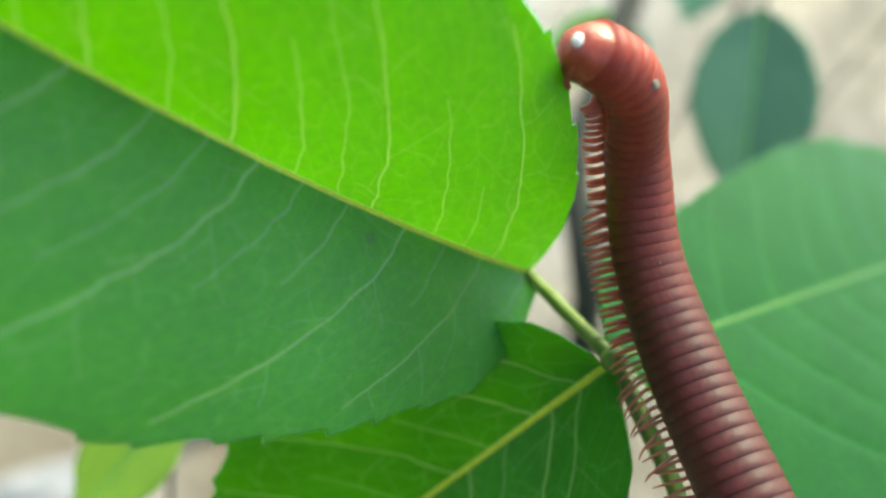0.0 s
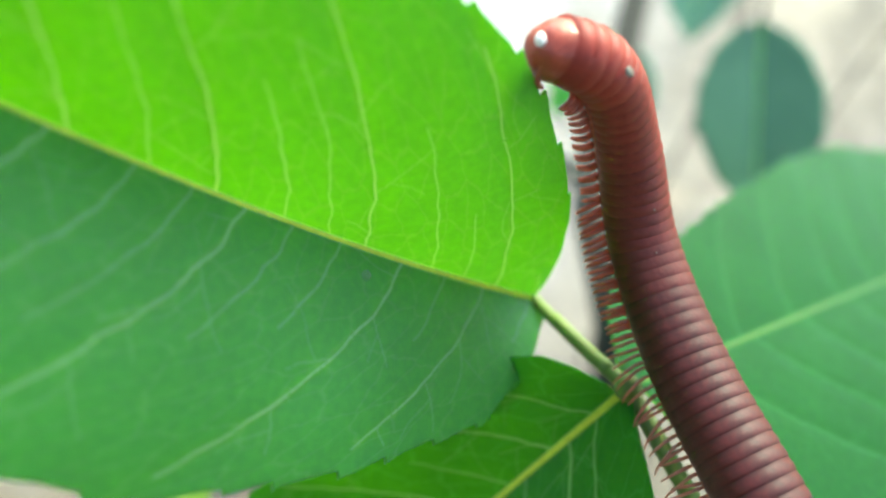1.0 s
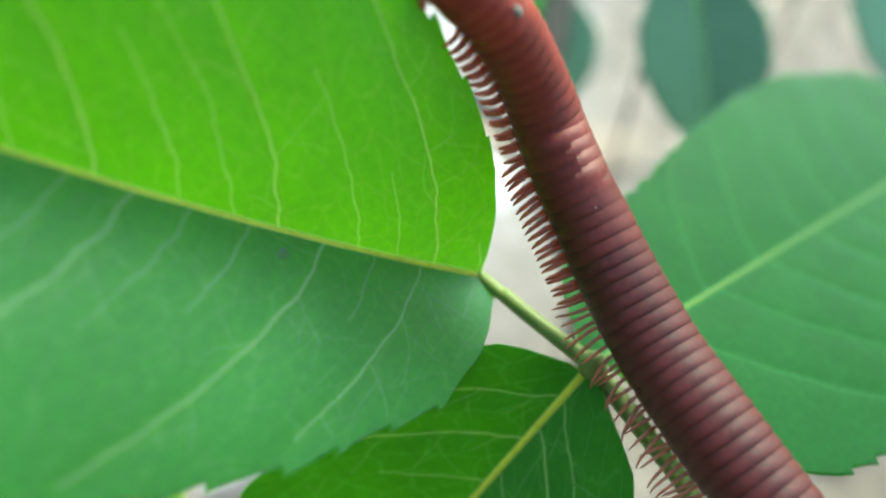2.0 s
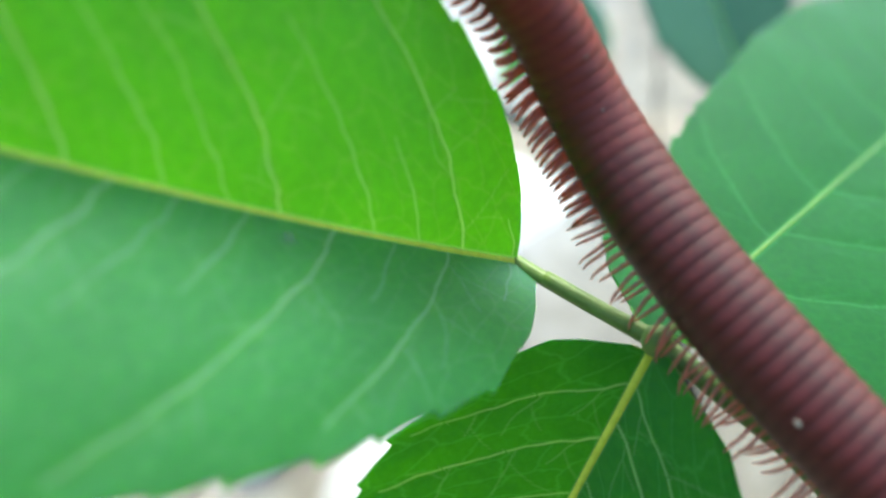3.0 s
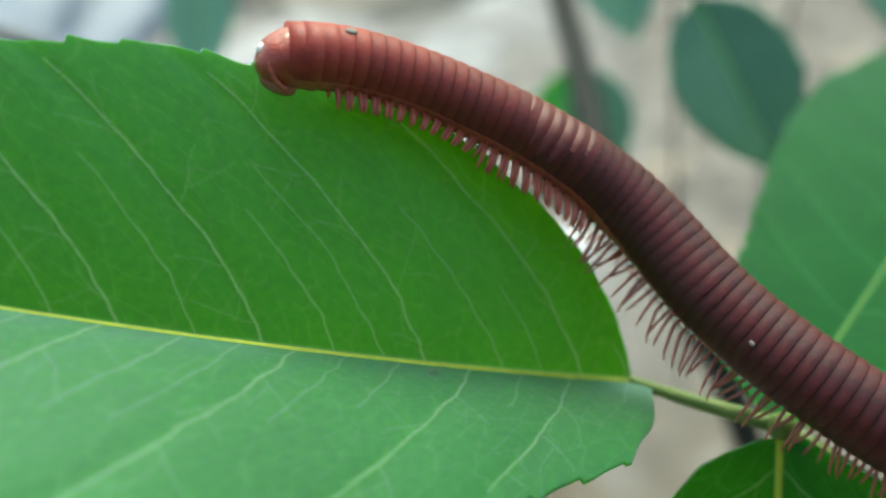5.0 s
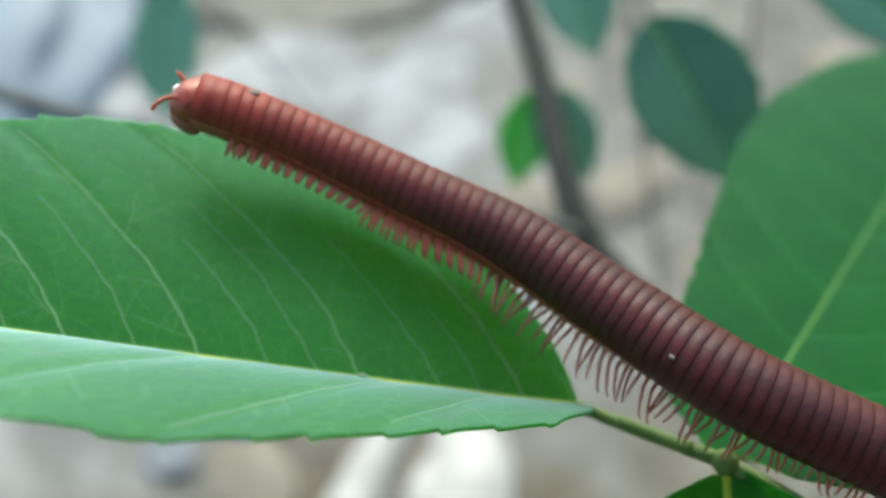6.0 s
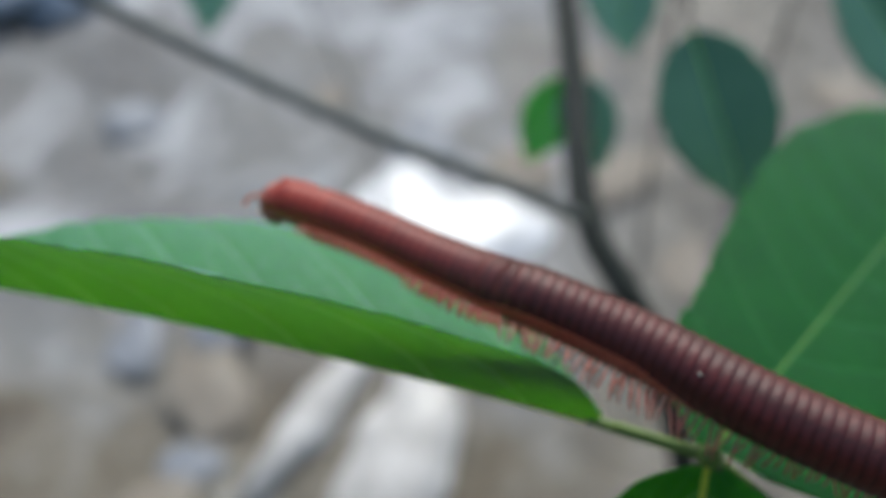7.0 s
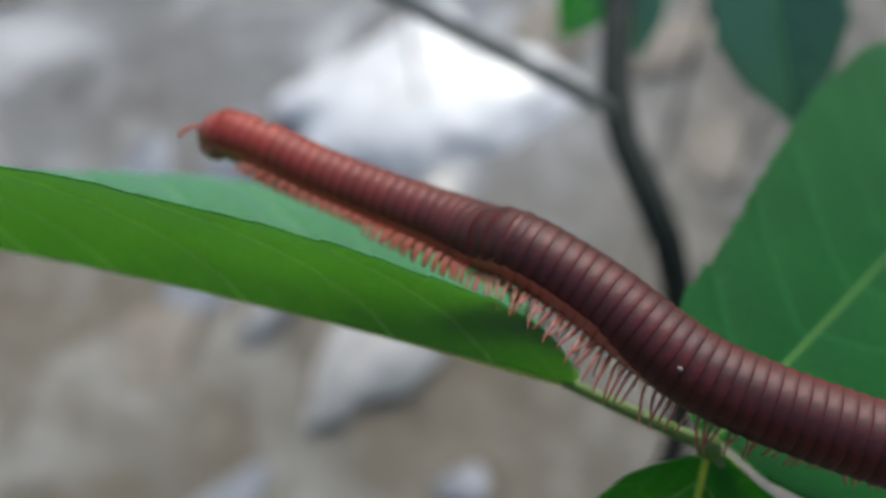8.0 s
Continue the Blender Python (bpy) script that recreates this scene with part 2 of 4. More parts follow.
def leaflet(name, far_rim, near_rim, fold, curl, length, majors, mats, parent_label, category="leaf", detail=1.0, tooth=0.7, pitch=4.2, seed=1, veins=True, group="", bow=(0, 0), rib=1.0, spacing=0.13, near_majors=None):
    """A folded leaflet in millimetre tables: base at the origin, midrib along -x, upper side +z. far_rim and near_rim give the half widths (+y, -y)."""
    rnd = random.Random(seed)
    top, under, vein_mat, rib_mat = mats
    thing = new(name)
    thing.empty_display_size = 0.01
    tagged(thing, parent_label, "" if category == "part" else category, group)
    phase = rnd.random()

    def rim(side, x):
        w = half_width(far_rim if side > 0 else near_rim, x)
        if tooth and 2.5 < x < length - 1:
            k = (x / pitch + phase + 0.13 * math.sin(x * 0.7 + seed)) % 1.0
            w += tooth * (k ** 1.6 - 0.45) * min(1, (x - 2.5) / 4) * (0.75 + 0.25 * math.sin(x * 1.3))
        return max(w, 0.02)

    near_majors = near_majors or {q - 1.6 if q > 6 else q: v for q, v in majors.items()}
    far_feet, near_feet = (np.array(sorted(q for q, v in table.items() if v > 0.5)) for table in (majors, near_majors))

    def sheet(side, x, w, lift=0.0):
        """The points of the blade at x along and w across (arrays), in metres."""
        f = np.where(side > 0, fold[0], fold[1])
        c = np.where(side > 0, curl[0], curl[1])
        # the blade bulges between the side veins
        foot = x - 0.55 * w - 0.03 * w * w
        j = np.where(side > 0, np.min(np.abs(foot[..., None] - far_feet), axis=-1), np.min(np.abs(foot[..., None] - near_feet), axis=-1))
        n = c * w * w + 0.13 * (1 - np.exp(-(j / 1.5) ** 2)) * np.minimum(1, w / 3) + 0.10 * np.sin(x * 0.33 + seed) * (w / 16) ** 2 + lift
        y = side * (w * np.cos(f) - n * np.sin(f))
        z = w * np.sin(f) + n * np.cos(f)
        return np.stack([-x, y + bow[0] * x * x, z + bow[1] * x * x], -1) * MM

    def surface(side, x, w, lift=0.0):
        return Vector(sheet(np.array([side]), np.array([float(x)]), np.array([float(w)]), lift)[0])

    def upward(side):
        f = fold[0] if side > 0 else fold[1]
        return Vector((0, -side * math.sin(f), math.cos(f)))

    # the run of the veins over the blade: side, points along and across, half widths
    lines = [(q, [length * 0.985 * i / 60 for i in range(61)], [0.0] * 61, [0.34 * (1 - 0.85 * i / 60) + 0.05 for i in range(61)], 1.0) for q in (1, -1)]
    if veins:
        for side in (1, -1):
            for q, strength in (majors if side > 0 else near_majors).items():
                reach = 0.94 if strength > 0.5 else 0.45 + 0.2 * rnd.random()
                xs, ws, w = [], [], 0.0
                bend = rnd.uniform(-0.05, 0.05)
                while w < 22:
                    x = q + (0.55 + bend) * w + 0.03 * w * w + (0.34 * noise.noise((w * 0.35, q, seed)) + 0.26 * noise.noise((w * 0.9, q, seed + 5))) * min(1, w)
                    if x > length * 0.97 or w > rim(side, min(x, length)) * reach:
                        break
                    xs.append(x)
                    ws.append(w)
                    w += 0.5
                if len(xs) < 5:
                    continue
                lines.append((side, xs, ws, [(0.070 * strength + 0.034) * (1 - 0.66 * w / ws[-1]) * (1 + 0.3 * noise.noise((w * 0.8, q, 2))) for w in ws], 0.6 + 0.4 * strength))
                if strength <= 0.5 or detail < 1:
                    continue
                # forks that wander off the side vein and branch again
                for k in range(3, len(xs) - 2, 7):
                    tips = [(xs[k], ws[k], rnd.choice((0.1, 0.3, 1.75, 2.0)), 0.062)]
                    for x, bw, angle, r in tips:
                        bx, by = [], []
                        for step in range(rnd.randrange(6, 14)):
                            if not 0.3 < x < length * 0.97 or not 0.2 < bw < rim(side, x) * 0.96:
                                break
                            bx.append(x)
                            by.append(bw)
                            angle += rnd.uniform(-0.2, 0.2)
                            if step in (3, 6) and len(tips) < 2:
                                tips.append((x, bw, angle + rnd.choice((-1.1, 1.1)), r * 0.8))
                            x += 0.42 * math.cos(angle)
                            bw += 0.42 * math.sin(angle)
                        if len(bx) > 3:
                            lines.append((side, bx, by, [r * (1 - 0.04 * j) for j in range(len(bx))], 0.30 * r / 0.062))

    # the blade: an upper and a lower sheet, with a weight of 1 along the veins
    nx, nw = (int(length / spacing), int(18 / spacing)) if detail >= 1 else (75, 10)
    along = np.linspace(0, length, nx + 1)
    widths = {q: np.array([rim(q, x) for x in along]) for q in (1, -1)}
    cols = np.arange(-nw, nw + 1)
    side = np.where(cols >= 0, 1, -1)[None, :].repeat(nx + 1, 0)
    u = np.abs(cols)[None, :] / nw
    w = np.where(side > 0, widths[1][:, None], widths[-1][:, None]) * u
    x = along[:, None].repeat(2 * nw + 1, 1)
    x = np.where((side < 0) & (x < 3), x - 0.9 * np.sin(math.pi * u) * (1 - x / 3), x)
    vein = np.zeros_like(x)
    step = length / nx
    for q, xs, ws, rr, amount in lines:
        reach = max(rr) * 1.6 + step
        i0, i1 = int(max(0, (min(xs) - reach) / step)), int(min(nx, (max(xs) + reach) / step + 8)) + 1
        part_of = (slice(i0, i1), slice(nw, None) if q > 0 else slice(0, nw + 1))
        gx, gw = x[part_of], w[part_of]
        best = np.zeros_like(gx)
        for a in range(len(xs) - 1):
            ax, aw, dx, dw = xs[a], ws[a], xs[a + 1] - xs[a], ws[a + 1] - ws[a]
            j0, j1 = int(max(0, (min(ax, ax + dx) - reach) / step - i0)), int(max(0, (max(ax, ax + dx) + reach) / step - i0 + 8)) + 1
            px, pw = gx[j0:j1], gw[j0:j1]
            k = np.clip(((px - ax) * dx + (pw - aw) * dw) / (dx * dx + dw * dw), 0, 1)
            d = np.hypot(px - ax - k * dx, pw - aw - k * dw)
            r = max(rr[a], step * 0.55)
            best[j0:j1] = np.maximum(best[j0:j1], np.clip((1.2 * r - d) / (0.7 * r), 0, 1) * min(1, rr[a] / r + 0.25))
        vein[part_of] = np.maximum(vein[part_of], best * amount)
    edge = np.abs(cols)[None, :] == nw
    top_points = sheet(side, x, w, 0.05 * vein).reshape(-1, 3)
    low_points = sheet(side, x, w, np.where(edge, -0.2, -0.28 - 0.10 * vein)).reshape(-1, 3)
    m = 2 * nw + 1
    total = (nx + 1) * m
    idx = np.arange(total).reshape(nx + 1, m)
    a, b, c, d = idx[:-1, :-1].ravel(), idx[:-1, 1:].ravel(), idx[1:, 1:].ravel(), idx[1:, :-1].ravel()
    upper = np.stack([a, b, c, d], 1)
    lower = np.stack([d, c, b, a], 1) + total
    rims = []
    for col in (0, m - 1):
        p, q = idx[:-1, col], idx[1:, col]
        quad = np.stack([p, q, q + total, p + total], 1)
        rims.append(quad[:, ::-1] if col else quad)
    faces = np.concatenate([upper, lower] + rims)
    me = bpy.data.meshes.new("blade")
    me.vertices.add(2 * total)
    me.vertices.foreach_set("co", np.concatenate([top_points, low_points]).ravel())
    me.loops.add(faces.size)
    me.loops.foreach_set("vertex_index", faces.ravel())
    me.polygons.add(len(faces))
    me.polygons.foreach_set("loop_start", np.arange(len(faces)) * 4)
    slots = np.zeros(len(faces), dtype=np.int32)
    slots[len(upper):2 * len(upper)] = 1
    me.materials.append(top)
    me.materials.append(under)
    me.polygons.foreach_set("material_index", slots)
    me.update(calc_edges=True)
    me.attributes.new("vein", 'FLOAT', 'POINT').data.foreach_set("value", np.concatenate([vein.ravel(), vein.ravel()]))
    # the run of the blade in millimetres: along the side veins' feet, and across
    flat = np.stack([(x - 0.55 * w - 0.03 * w * w).ravel(), (side * w).ravel() * 0.8], 1)
    me.uv_layers.new(name="run").data.foreach_set("uv", np.concatenate([flat, flat])[faces.ravel()].ravel())
    me.shade_smooth()
    new("blade", me).parent = thing

    bm = bmesh.new()
    n = 40
    spine = [surface(1, length * 0.985 * i / n, 0, 0.0) for i in range(n + 1)]
    ridge(bm, spine, [(0.31 * (1 - 0.75 * i / n) + 0.05) * rib * MM for i in range(n + 1)], [Vector((0, 0, 1))] * (n + 1), 0.75)
    ridge(bm, spine, [(0.38 * (1 - 0.85 * i / n) + 0.05) * MM for i in range(n + 1)], [Vector((0, 0, -1))] * (n + 1), 1.1)
    part("midrib", bm, rib_mat, thing, "pale yellow-green midrib")
    # ridges of the main side veins on the lower side
    for q, xs, ws, rr, amount in lines[2:]:
        if amount > 0.8 and detail >= 1:
            bm = bmesh.new()
            low = [surface(q, a, b, -0.36) for a, b in zip(xs, ws)]
            ridge(bm, low, [0.8 * r * MM for r in rr], [-upward(q)] * len(low))
            part("vein", bm, vein_mat, thing)
    return thing


def under(ob, thing):
    """Make ob a part of thing, where it stands."""
    m = ob.matrix_basis.copy()
    ob.parent = thing
    ob.matrix_basis = thing.matrix_basis.inverted() @ m


def lying(base, along, across, fold):
    """The pose of a leaflet whose midrib runs along and whose -y half lies towards across."""
    m = Vector(along).normalized()
    e = Vector(across)
    e = (e - m * e.dot(m)).normalized()
    q = m.cross(e)
    if q.z < 0:
        q = -q
    z = math.cos(fold) * q + math.sin(fold) * e
    x = -m
    y = z.cross(x)
    return Matrix.Translation(base) @ Matrix((x, y, z)).transposed().to_4x4()


FORK = Vector((0.0080, -0.0054, 0.2836))
FAR = ((0, 0.0), (0.8, 1.9), (2.7, 5.3), (5.6, 9.1), (9.2, 12.1), (15.6, 16.1), (21, 18.2), (27.1, 18.8), (38.7, 18.9), (44.8, 17.7), (52, 15.7), (61, 12.0), (69, 6), (74, 0))
NEAR = ((0, 2.6), (1.2, 4.8), (2.7, 6.8), (7.2, 10.7), (13, 12.6), (18.8, 14.7), (25.1, 16.1), (34.7, 18.0), (43.6, 17.6), (52, 16.0), (61, 12.0), (69, 6), (74, 0))
MAJORS = {0.5: 0.4, 4.9: 1.0, 8.5: 0.35, 12: 0.4, 18.4: 1.0, 21.5: 0.4, 25.4: 0.5, 30.5: 1.0, 35: 0.45, 39.9: 1.0, 44: 0.4, 48.5: 1.0, 56: 0.9, 63: 0.8}
NEAR_VEINS = {0.8: 0.3, 6.2: 0.75, 10.5: 0.3, 14.8: 1.0, 20.5: 0.45, 24.5: 0.45, 28.2: 1.0, 32: 0.35, 35.7: 0.5, 41: 1.0, 45.5: 0.4, 50: 1.0, 57: 0.9, 64: 0.8}
main_leaf = leaflet("folded_leaflet", FAR, NEAR, (0.939, 0.528), (-0.0081, -0.0190), 74, MAJORS, (LEAF, UNDER, VEIN, MIDRIB), "fresh green serrated leaflet folded along its midrib", "part", bow=(0.0018, -0.0006), near_majors=NEAR_VEINS, tooth=0.55)

SIDE_A = ((0, 3.0), (2, 6.0), (5, 8.6), (10, 10.5), (20, 11.9), (30, 14.4), (40, 16.4), (55, 19.4), (72, 20.5), (90, 17), (104, 9), (112, 0))
right_leaf = leaflet("side_leaflet", tuple((a, b * 1.62) for a, b in SIDE_A), SIDE_A, (-0.12, 0.2), (-0.003, -0.003), 112, {2: 0.5, 8: 0.8, 18: 0.8, 28: 0.8, 39: 0.8, 48: 0.8, 58: 0.7, 70: 0.6}, (DIMLEAF, UNDER, VEINLET, DIMRIB), "smooth green serrated leaflet opposite its twin on the stalk", "part", seed=4, rib=0.5, spacing=0.28)
right_leaf.matrix_basis = lying(FORK + Vector((0.553, 0.733, -0.396)) * 0.0015, (0.553, 0.733, -0.396), (-0.794, 0.607, 0.014), 0.2)
SIDE_B = ((0, 1.5), (1, 5.0), (2, 7.2), (4, 9.2), (6, 11), (9, 13), (14, 15.3), (24, 17), (31, 16.8), (40, 12), (48, 5), (53, 0))
low_leaf = leaflet("side_leaflet", tuple((a, b * 0.86) for a, b in SIDE_B), tuple((a, b * 1.06) for a, b in SIDE_B), (0.35, 0.35), (-0.004, -0.004), 53, {2.5: 0.7, 7: 1.0, 12: 0.5, 16: 1.0, 21: 0.4, 25: 1.0, 33: 0.9, 41: 0.7}, (LOWER, UNDER, VEIN, MIDRIB), "dark green serrated leaflet hanging below the millipede", "part", seed=9, spacing=0.14)
low_leaf.matrix_basis = lying(FORK + Vector((-0.373, -0.522, -0.767)) * 0.001, (-0.373, -0.522, -0.767), (-0.926, 0.254, 0.278), 0.35)

# the stalk that carries the three leaflets
stalk = new("compound_leaf")
tagged(stalk, "compound leaf of three green serrated leaflets on a slender stalk", "compound leaf")
stalk.matrix_basis = Matrix.Translation(FORK)
LEAF_INV = Matrix.Translation(-FORK)
bm = bmesh.new()
tube(bm, curve_through([FORK, (0.0150, -0.0094, 0.2800), (0.0215, -0.0138, 0.2750), (0.045, -0.026, 0.25), (0.075, -0.02, 0.15), (0.09, -0.01, 0.0)], 30), [0.0007 + 0.00002 * i for i in range(30)], 10)
under(part("rachis", bm, STALK, None, "slender green stalk"), stalk)
bm = bmesh.new()
bmesh.ops.create_uvsphere(bm, u_segments=12, v_segments=8, radius=0.0011, matrix=Matrix.Translation(FORK))
under(part("node", bm, STALK, None, "swollen green joint"), stalk)
for ob in (main_leaf, right_leaf, low_leaf):
    under(ob, stalk)

# the petiole between the fork and the folded leaflet: two rigid lengths that slide into one another as the leaflet twists
petiole = new("petiole")
petiole.parent = stalk
bm = bmesh.new()
tube(bm, curve_through([(-0.0004, 0, 0), (0.003, 0, -0.0002), (0.006, 0, -0.0002), (0.0095, 0, 0)], 14), [0.00050 + 0.00001 * i for i in range(14)], 10)
upper_length = part("upper_length", bm, STALK, petiole)
bm = bmesh.new()
tube(bm, curve_through([(-0.0004, 0, 0), (0.003, 0, -0.0001), (0.006, 0, -0.0001), (0.0088, 0, 0)], 14), [0.00064 - 0.000008 * i for i in range(14)], 10)
lower_length = part("lower_length", bm, STALK, petiole)

# ---- ground and far plants ----
GROUND, nt_g, p_g, out_g = material("wet_stony_ground")
v_g = coords(nt_g, 1.0)
blot = node(nt_g, "ShaderNodeTexNoise", Scale=11.0, Detail=5.0, Roughness=0.6, Distortion=0.4)
grit = node(nt_g, "ShaderNodeTexNoise", Scale=70.0, Detail=6.0, Roughness=0.65)
damp = node(nt_g, "ShaderNodeTexNoise", Scale=17.0, Detail=3.0, Distortion=0.8)
for n_g in (blot, grit, damp):
    nt_g.links.new(v_g, n_g.inputs["Vector"])
c_g = ramp(nt_g, blot.outputs["Fac"], (0.30, (0.058, 0.043, 0.028)), (0.45, (0.155, 0.128, 0.088)), (0.55, (0.18, 0.160, 0.125)), (0.70, (0.41, 0.40, 0.38)))
sep = nt_g.nodes.new("ShaderNodeSeparateXYZ")
nt_g.links.new(v_g, sep.inputs[0])
band = nt_g.nodes.new("ShaderNodeMath")
band.operation = 'MULTIPLY_ADD'
band.inputs[1].default_value = 0.16
nt_g.links.new(blot.outputs["Fac"], band.inputs[0])
nt_g.links.new(sep.outputs["Y"], band.inputs[2])
away = nt_g.nodes.new("ShaderNodeVectorMath")
away.operation = 'LENGTH'
nt_g.links.new(v_g, away.inputs[0])
uneven = nt_g.nodes.new("ShaderNodeMath")
uneven.operation = 'MULTIPLY_ADD'
uneven.inputs[1].default_value = 0.9
nt_g.links.new(blot.outputs["Fac"], uneven.inputs[0])
nt_g.links.new(away.outputs["Value"], uneven.inputs[2])
near_by = nt_g.nodes.new("ShaderNodeMapRange")
near_by.inputs["From Min"].default_value, near_by.inputs["From Max"].default_value = 1.0, 1.7
near_by.inputs["To Min"].default_value, near_by.inputs["To Max"].default_value = 1.0, 0.0
nt_g.links.new(uneven.outputs[0], near_by.inputs["Value"])
rock = ramp(nt_g, damp.outputs["Fac"], (0.32, (0.09, 0.09, 0.095)), (0.48, (0.21, 0.212, 0.22)), (0.64, (0.60, 0.61, 0.64)))
c_g = mix(nt_g, mix(nt_g, near_by.outputs["Result"], (0.0, 0.0, 0.0), ramp(nt_g, band.outputs[0], (0.19, (0, 0, 0)), (0.27, (0.9, 0.9, 0.9)))), c_g, rock)
pale_side = nt_g.nodes.new("ShaderNodeMath")
pale_side.operation = 'MULTIPLY_ADD'
pale_side.inputs[1].default_value = 0.14
nt_g.links.new(damp.outputs["Fac"], pale_side.inputs[0])
nt_g.links.new(sep.outputs["X"], pale_side.inputs[2])
clay = ramp(nt_g, grit.outputs["Fac"], (0.35, (0.085, 0.076, 0.060)), (0.65, (0.195, 0.178, 0.148)))
c_g = mix(nt_g, mix(nt_g, near_by.outputs["Result"], (0.0, 0.0, 0.0), ramp(nt_g, pale_side.outputs[0], (0.07, (0, 0, 0)), (0.13, (0.85, 0.85, 0.85)))), c_g, clay)
c_g = mix(nt_g, 0.22, c_g, ramp(nt_g, grit.outputs["Fac"], (0.30, (0.03, 0.025, 0.02)), (0.55, (0.15, 0.135, 0.115)), (0.75, (0.60, 0.59, 0.58))))
nt_g.links.new(c_g, p_g.inputs["Base Color"])
nt_g.links.new(ramp(nt_g, damp.outputs["Fac"], (0.38, (0.42,) * 3), (0.58, (0.9,) * 3)), p_g.inputs["Roughness"])
bump(nt_g, p_g, grit.outputs["Fac"], 0.6, 0.006)
GREY = plain("grey_stone", (0.11, 0.12, 0.145), (0.34, 0.355, 0.39), 40, 0.6, 0.5, 0.002)
BEIGE = plain("beige_stone", (0.17, 0.155, 0.13), (0.28, 0.255, 0.215), 30, 0.7, 0.5, 0.002)
BROWN = plain("brown_stone", (0.17, 0.14, 0.11), (0.28, 0.25, 0.21), 45, 0.7, 0.5, 0.002)
bm = bmesh.new()
steps = [-60, -20, -6, -2] + [-1.0 + 0.04 * i for i in range(51)] + [2, 6, 20, 60]
rows = []
for y in steps:
    rows.append([bm.verts.new((x, y, 0.012 * (noise.noise((x * 9, y * 9, 0)) + 0.5 * noise.noise((x * 30, y * 30, 3))) if abs(x) < 1.2 and abs(y) < 1.2 else 0)) for x in steps])
for a, b in zip(rows, rows[1:]):
    for k in range(len(a) - 1):
        bm.faces.new((a[k], a[k + 1], b[k + 1], b[k]))
tagged(part("ground", bm, GROUND), "bare brown stony soil far below the plant", "ground", kind="structure")


# an unseen dark bank, added behind the camera to block the southern sky
BLOCKER = plain("dark_blocker", (0.020, 0.030, 0.014), (0.050, 0.068, 0.032), 30, 0.9, 0.6, 0.01)
bm = bmesh.new()
bmesh.ops.create_cube(bm, size=1.0, matrix=Matrix.Translation((0, -0.85, 0.42)) @ Matrix.Diagonal((5.0, 0.3, 0.95, 1)))
bmesh.ops.subdivide_edges(bm, edges=bm.edges[:], cuts=12, use_grid_fill=True)
for v in bm.verts:
    v.co += Vector((0, 0.06, 0.04)) * noise.noise(v.co * 3)
tagged(part("blocker_south", bm, BLOCKER), "unseen dark bank added to block the southern sky", "hedge", kind="structure")


def stone(at, size, mat, label, seed):
    bm = bmesh.new()
    bmesh.ops.create_icosphere(bm, subdivisions=3, radius=1.0)
    for v in bm.verts:
        c = v.co.copy()
        n = 1 + 0.55 * noise.noise(c * 1.3 + Vector((seed * 7.1, 0, 0))) + 0.10 * noise.noise(c * 3.5 + Vector((0, seed * 3.3, 0)))
        v.co = Vector((c.x * size[0] * n, c.y * size[1] * n, c.z * size[2] * 0.45 * n))
    ob = part("stone", bm, mat)
    ob.matrix_world = pose(at[0], at[1], size[2] * 0.2, 0, 0, seed * 47)
    return tagged(ob, label, "stone", "stones on the ground")


# made-up slab in place of a blue patch far behind, no known stone
BLUE = plain("bluish_stand_in", (0.15, 0.19, 0.25), (0.27, 0.32, 0.39), 25, 0.6, 0.4, 0.002)
stone((-0.35, 0.47), (0.13, 0.10, 0.03), BLUE, "broad bluish grey slab added for a blue patch of ground", 6)
stone((-0.05, 0.50), (0.15, 0.09, 0.018), BEIGE, "broad beige stone behind the plant", 8)


def puddle(at, size, turn, seed, label, film):
    """A thin film of water with an uneven shore, lying on the soil."""
    bm = bmesh.new()
    mid = bm.verts.new((0, 0, 0.0012))
    loops = []
    for k, h in ((0.7, 0.0012), (1.0, 0.0002), (1.3, -0.006)):
        loops.append([])
        for j in range(48):
            a = j * math.tau / 48
            c = Vector((math.cos(a), math.sin(a), seed * 3.7))
            n = 1 + 0.5 * noise.noise(c * 1.2) + 0.22 * noise.noise(c * 3.1)
            loops[-1].append(bm.verts.new((c.x * size[0] * n * k, c.y * size[1] * n * k, h)))
    for j in range(48):
        bm.faces.new((mid, loops[0][j], loops[0][(j + 1) % 48]))
        for a, b in zip(loops, loops[1:]):
            bm.faces.new((a[j], b[j], b[(j + 1) % 48], a[(j + 1) % 48]))
    ob = part("water", bm, film)
    ob.matrix_world = pose(at[0], at[1], 0.009, 0, 0, turn)
    return tagged(ob, label, "puddle", kind="structure")


# pale base colours stand for white sky mirrored in the puddles
PALE_SHINE = plain("pale_shine_film", (0.44, 0.45, 0.47), (0.76, 0.77, 0.80), 60, 0.26, 0.5, 0.0006, gloss=0.55)
DIM_SHINE = plain("dim_shine_film", (0.30, 0.285, 0.27), (0.66, 0.64, 0.62), 55, 0.3, 0.5, 0.0006, gloss=0.5)
puddle((-0.070, 0.195), (0.046, 0.032), 31, 1, "shallow puddle with the sky's shine in its pale colour", PALE_SHINE)
puddle((-0.054, 0.108), (0.016, 0.044), -14, 2, "long narrow puddle with the sky's shine in its pale colour", DIM_SHINE)
puddle((-0.090, 0.120), (0.009, 0.030), -30, 5, "long narrow puddle with the sky's shine in its pale colour", DIM_SHINE)
pick = random.Random(5)
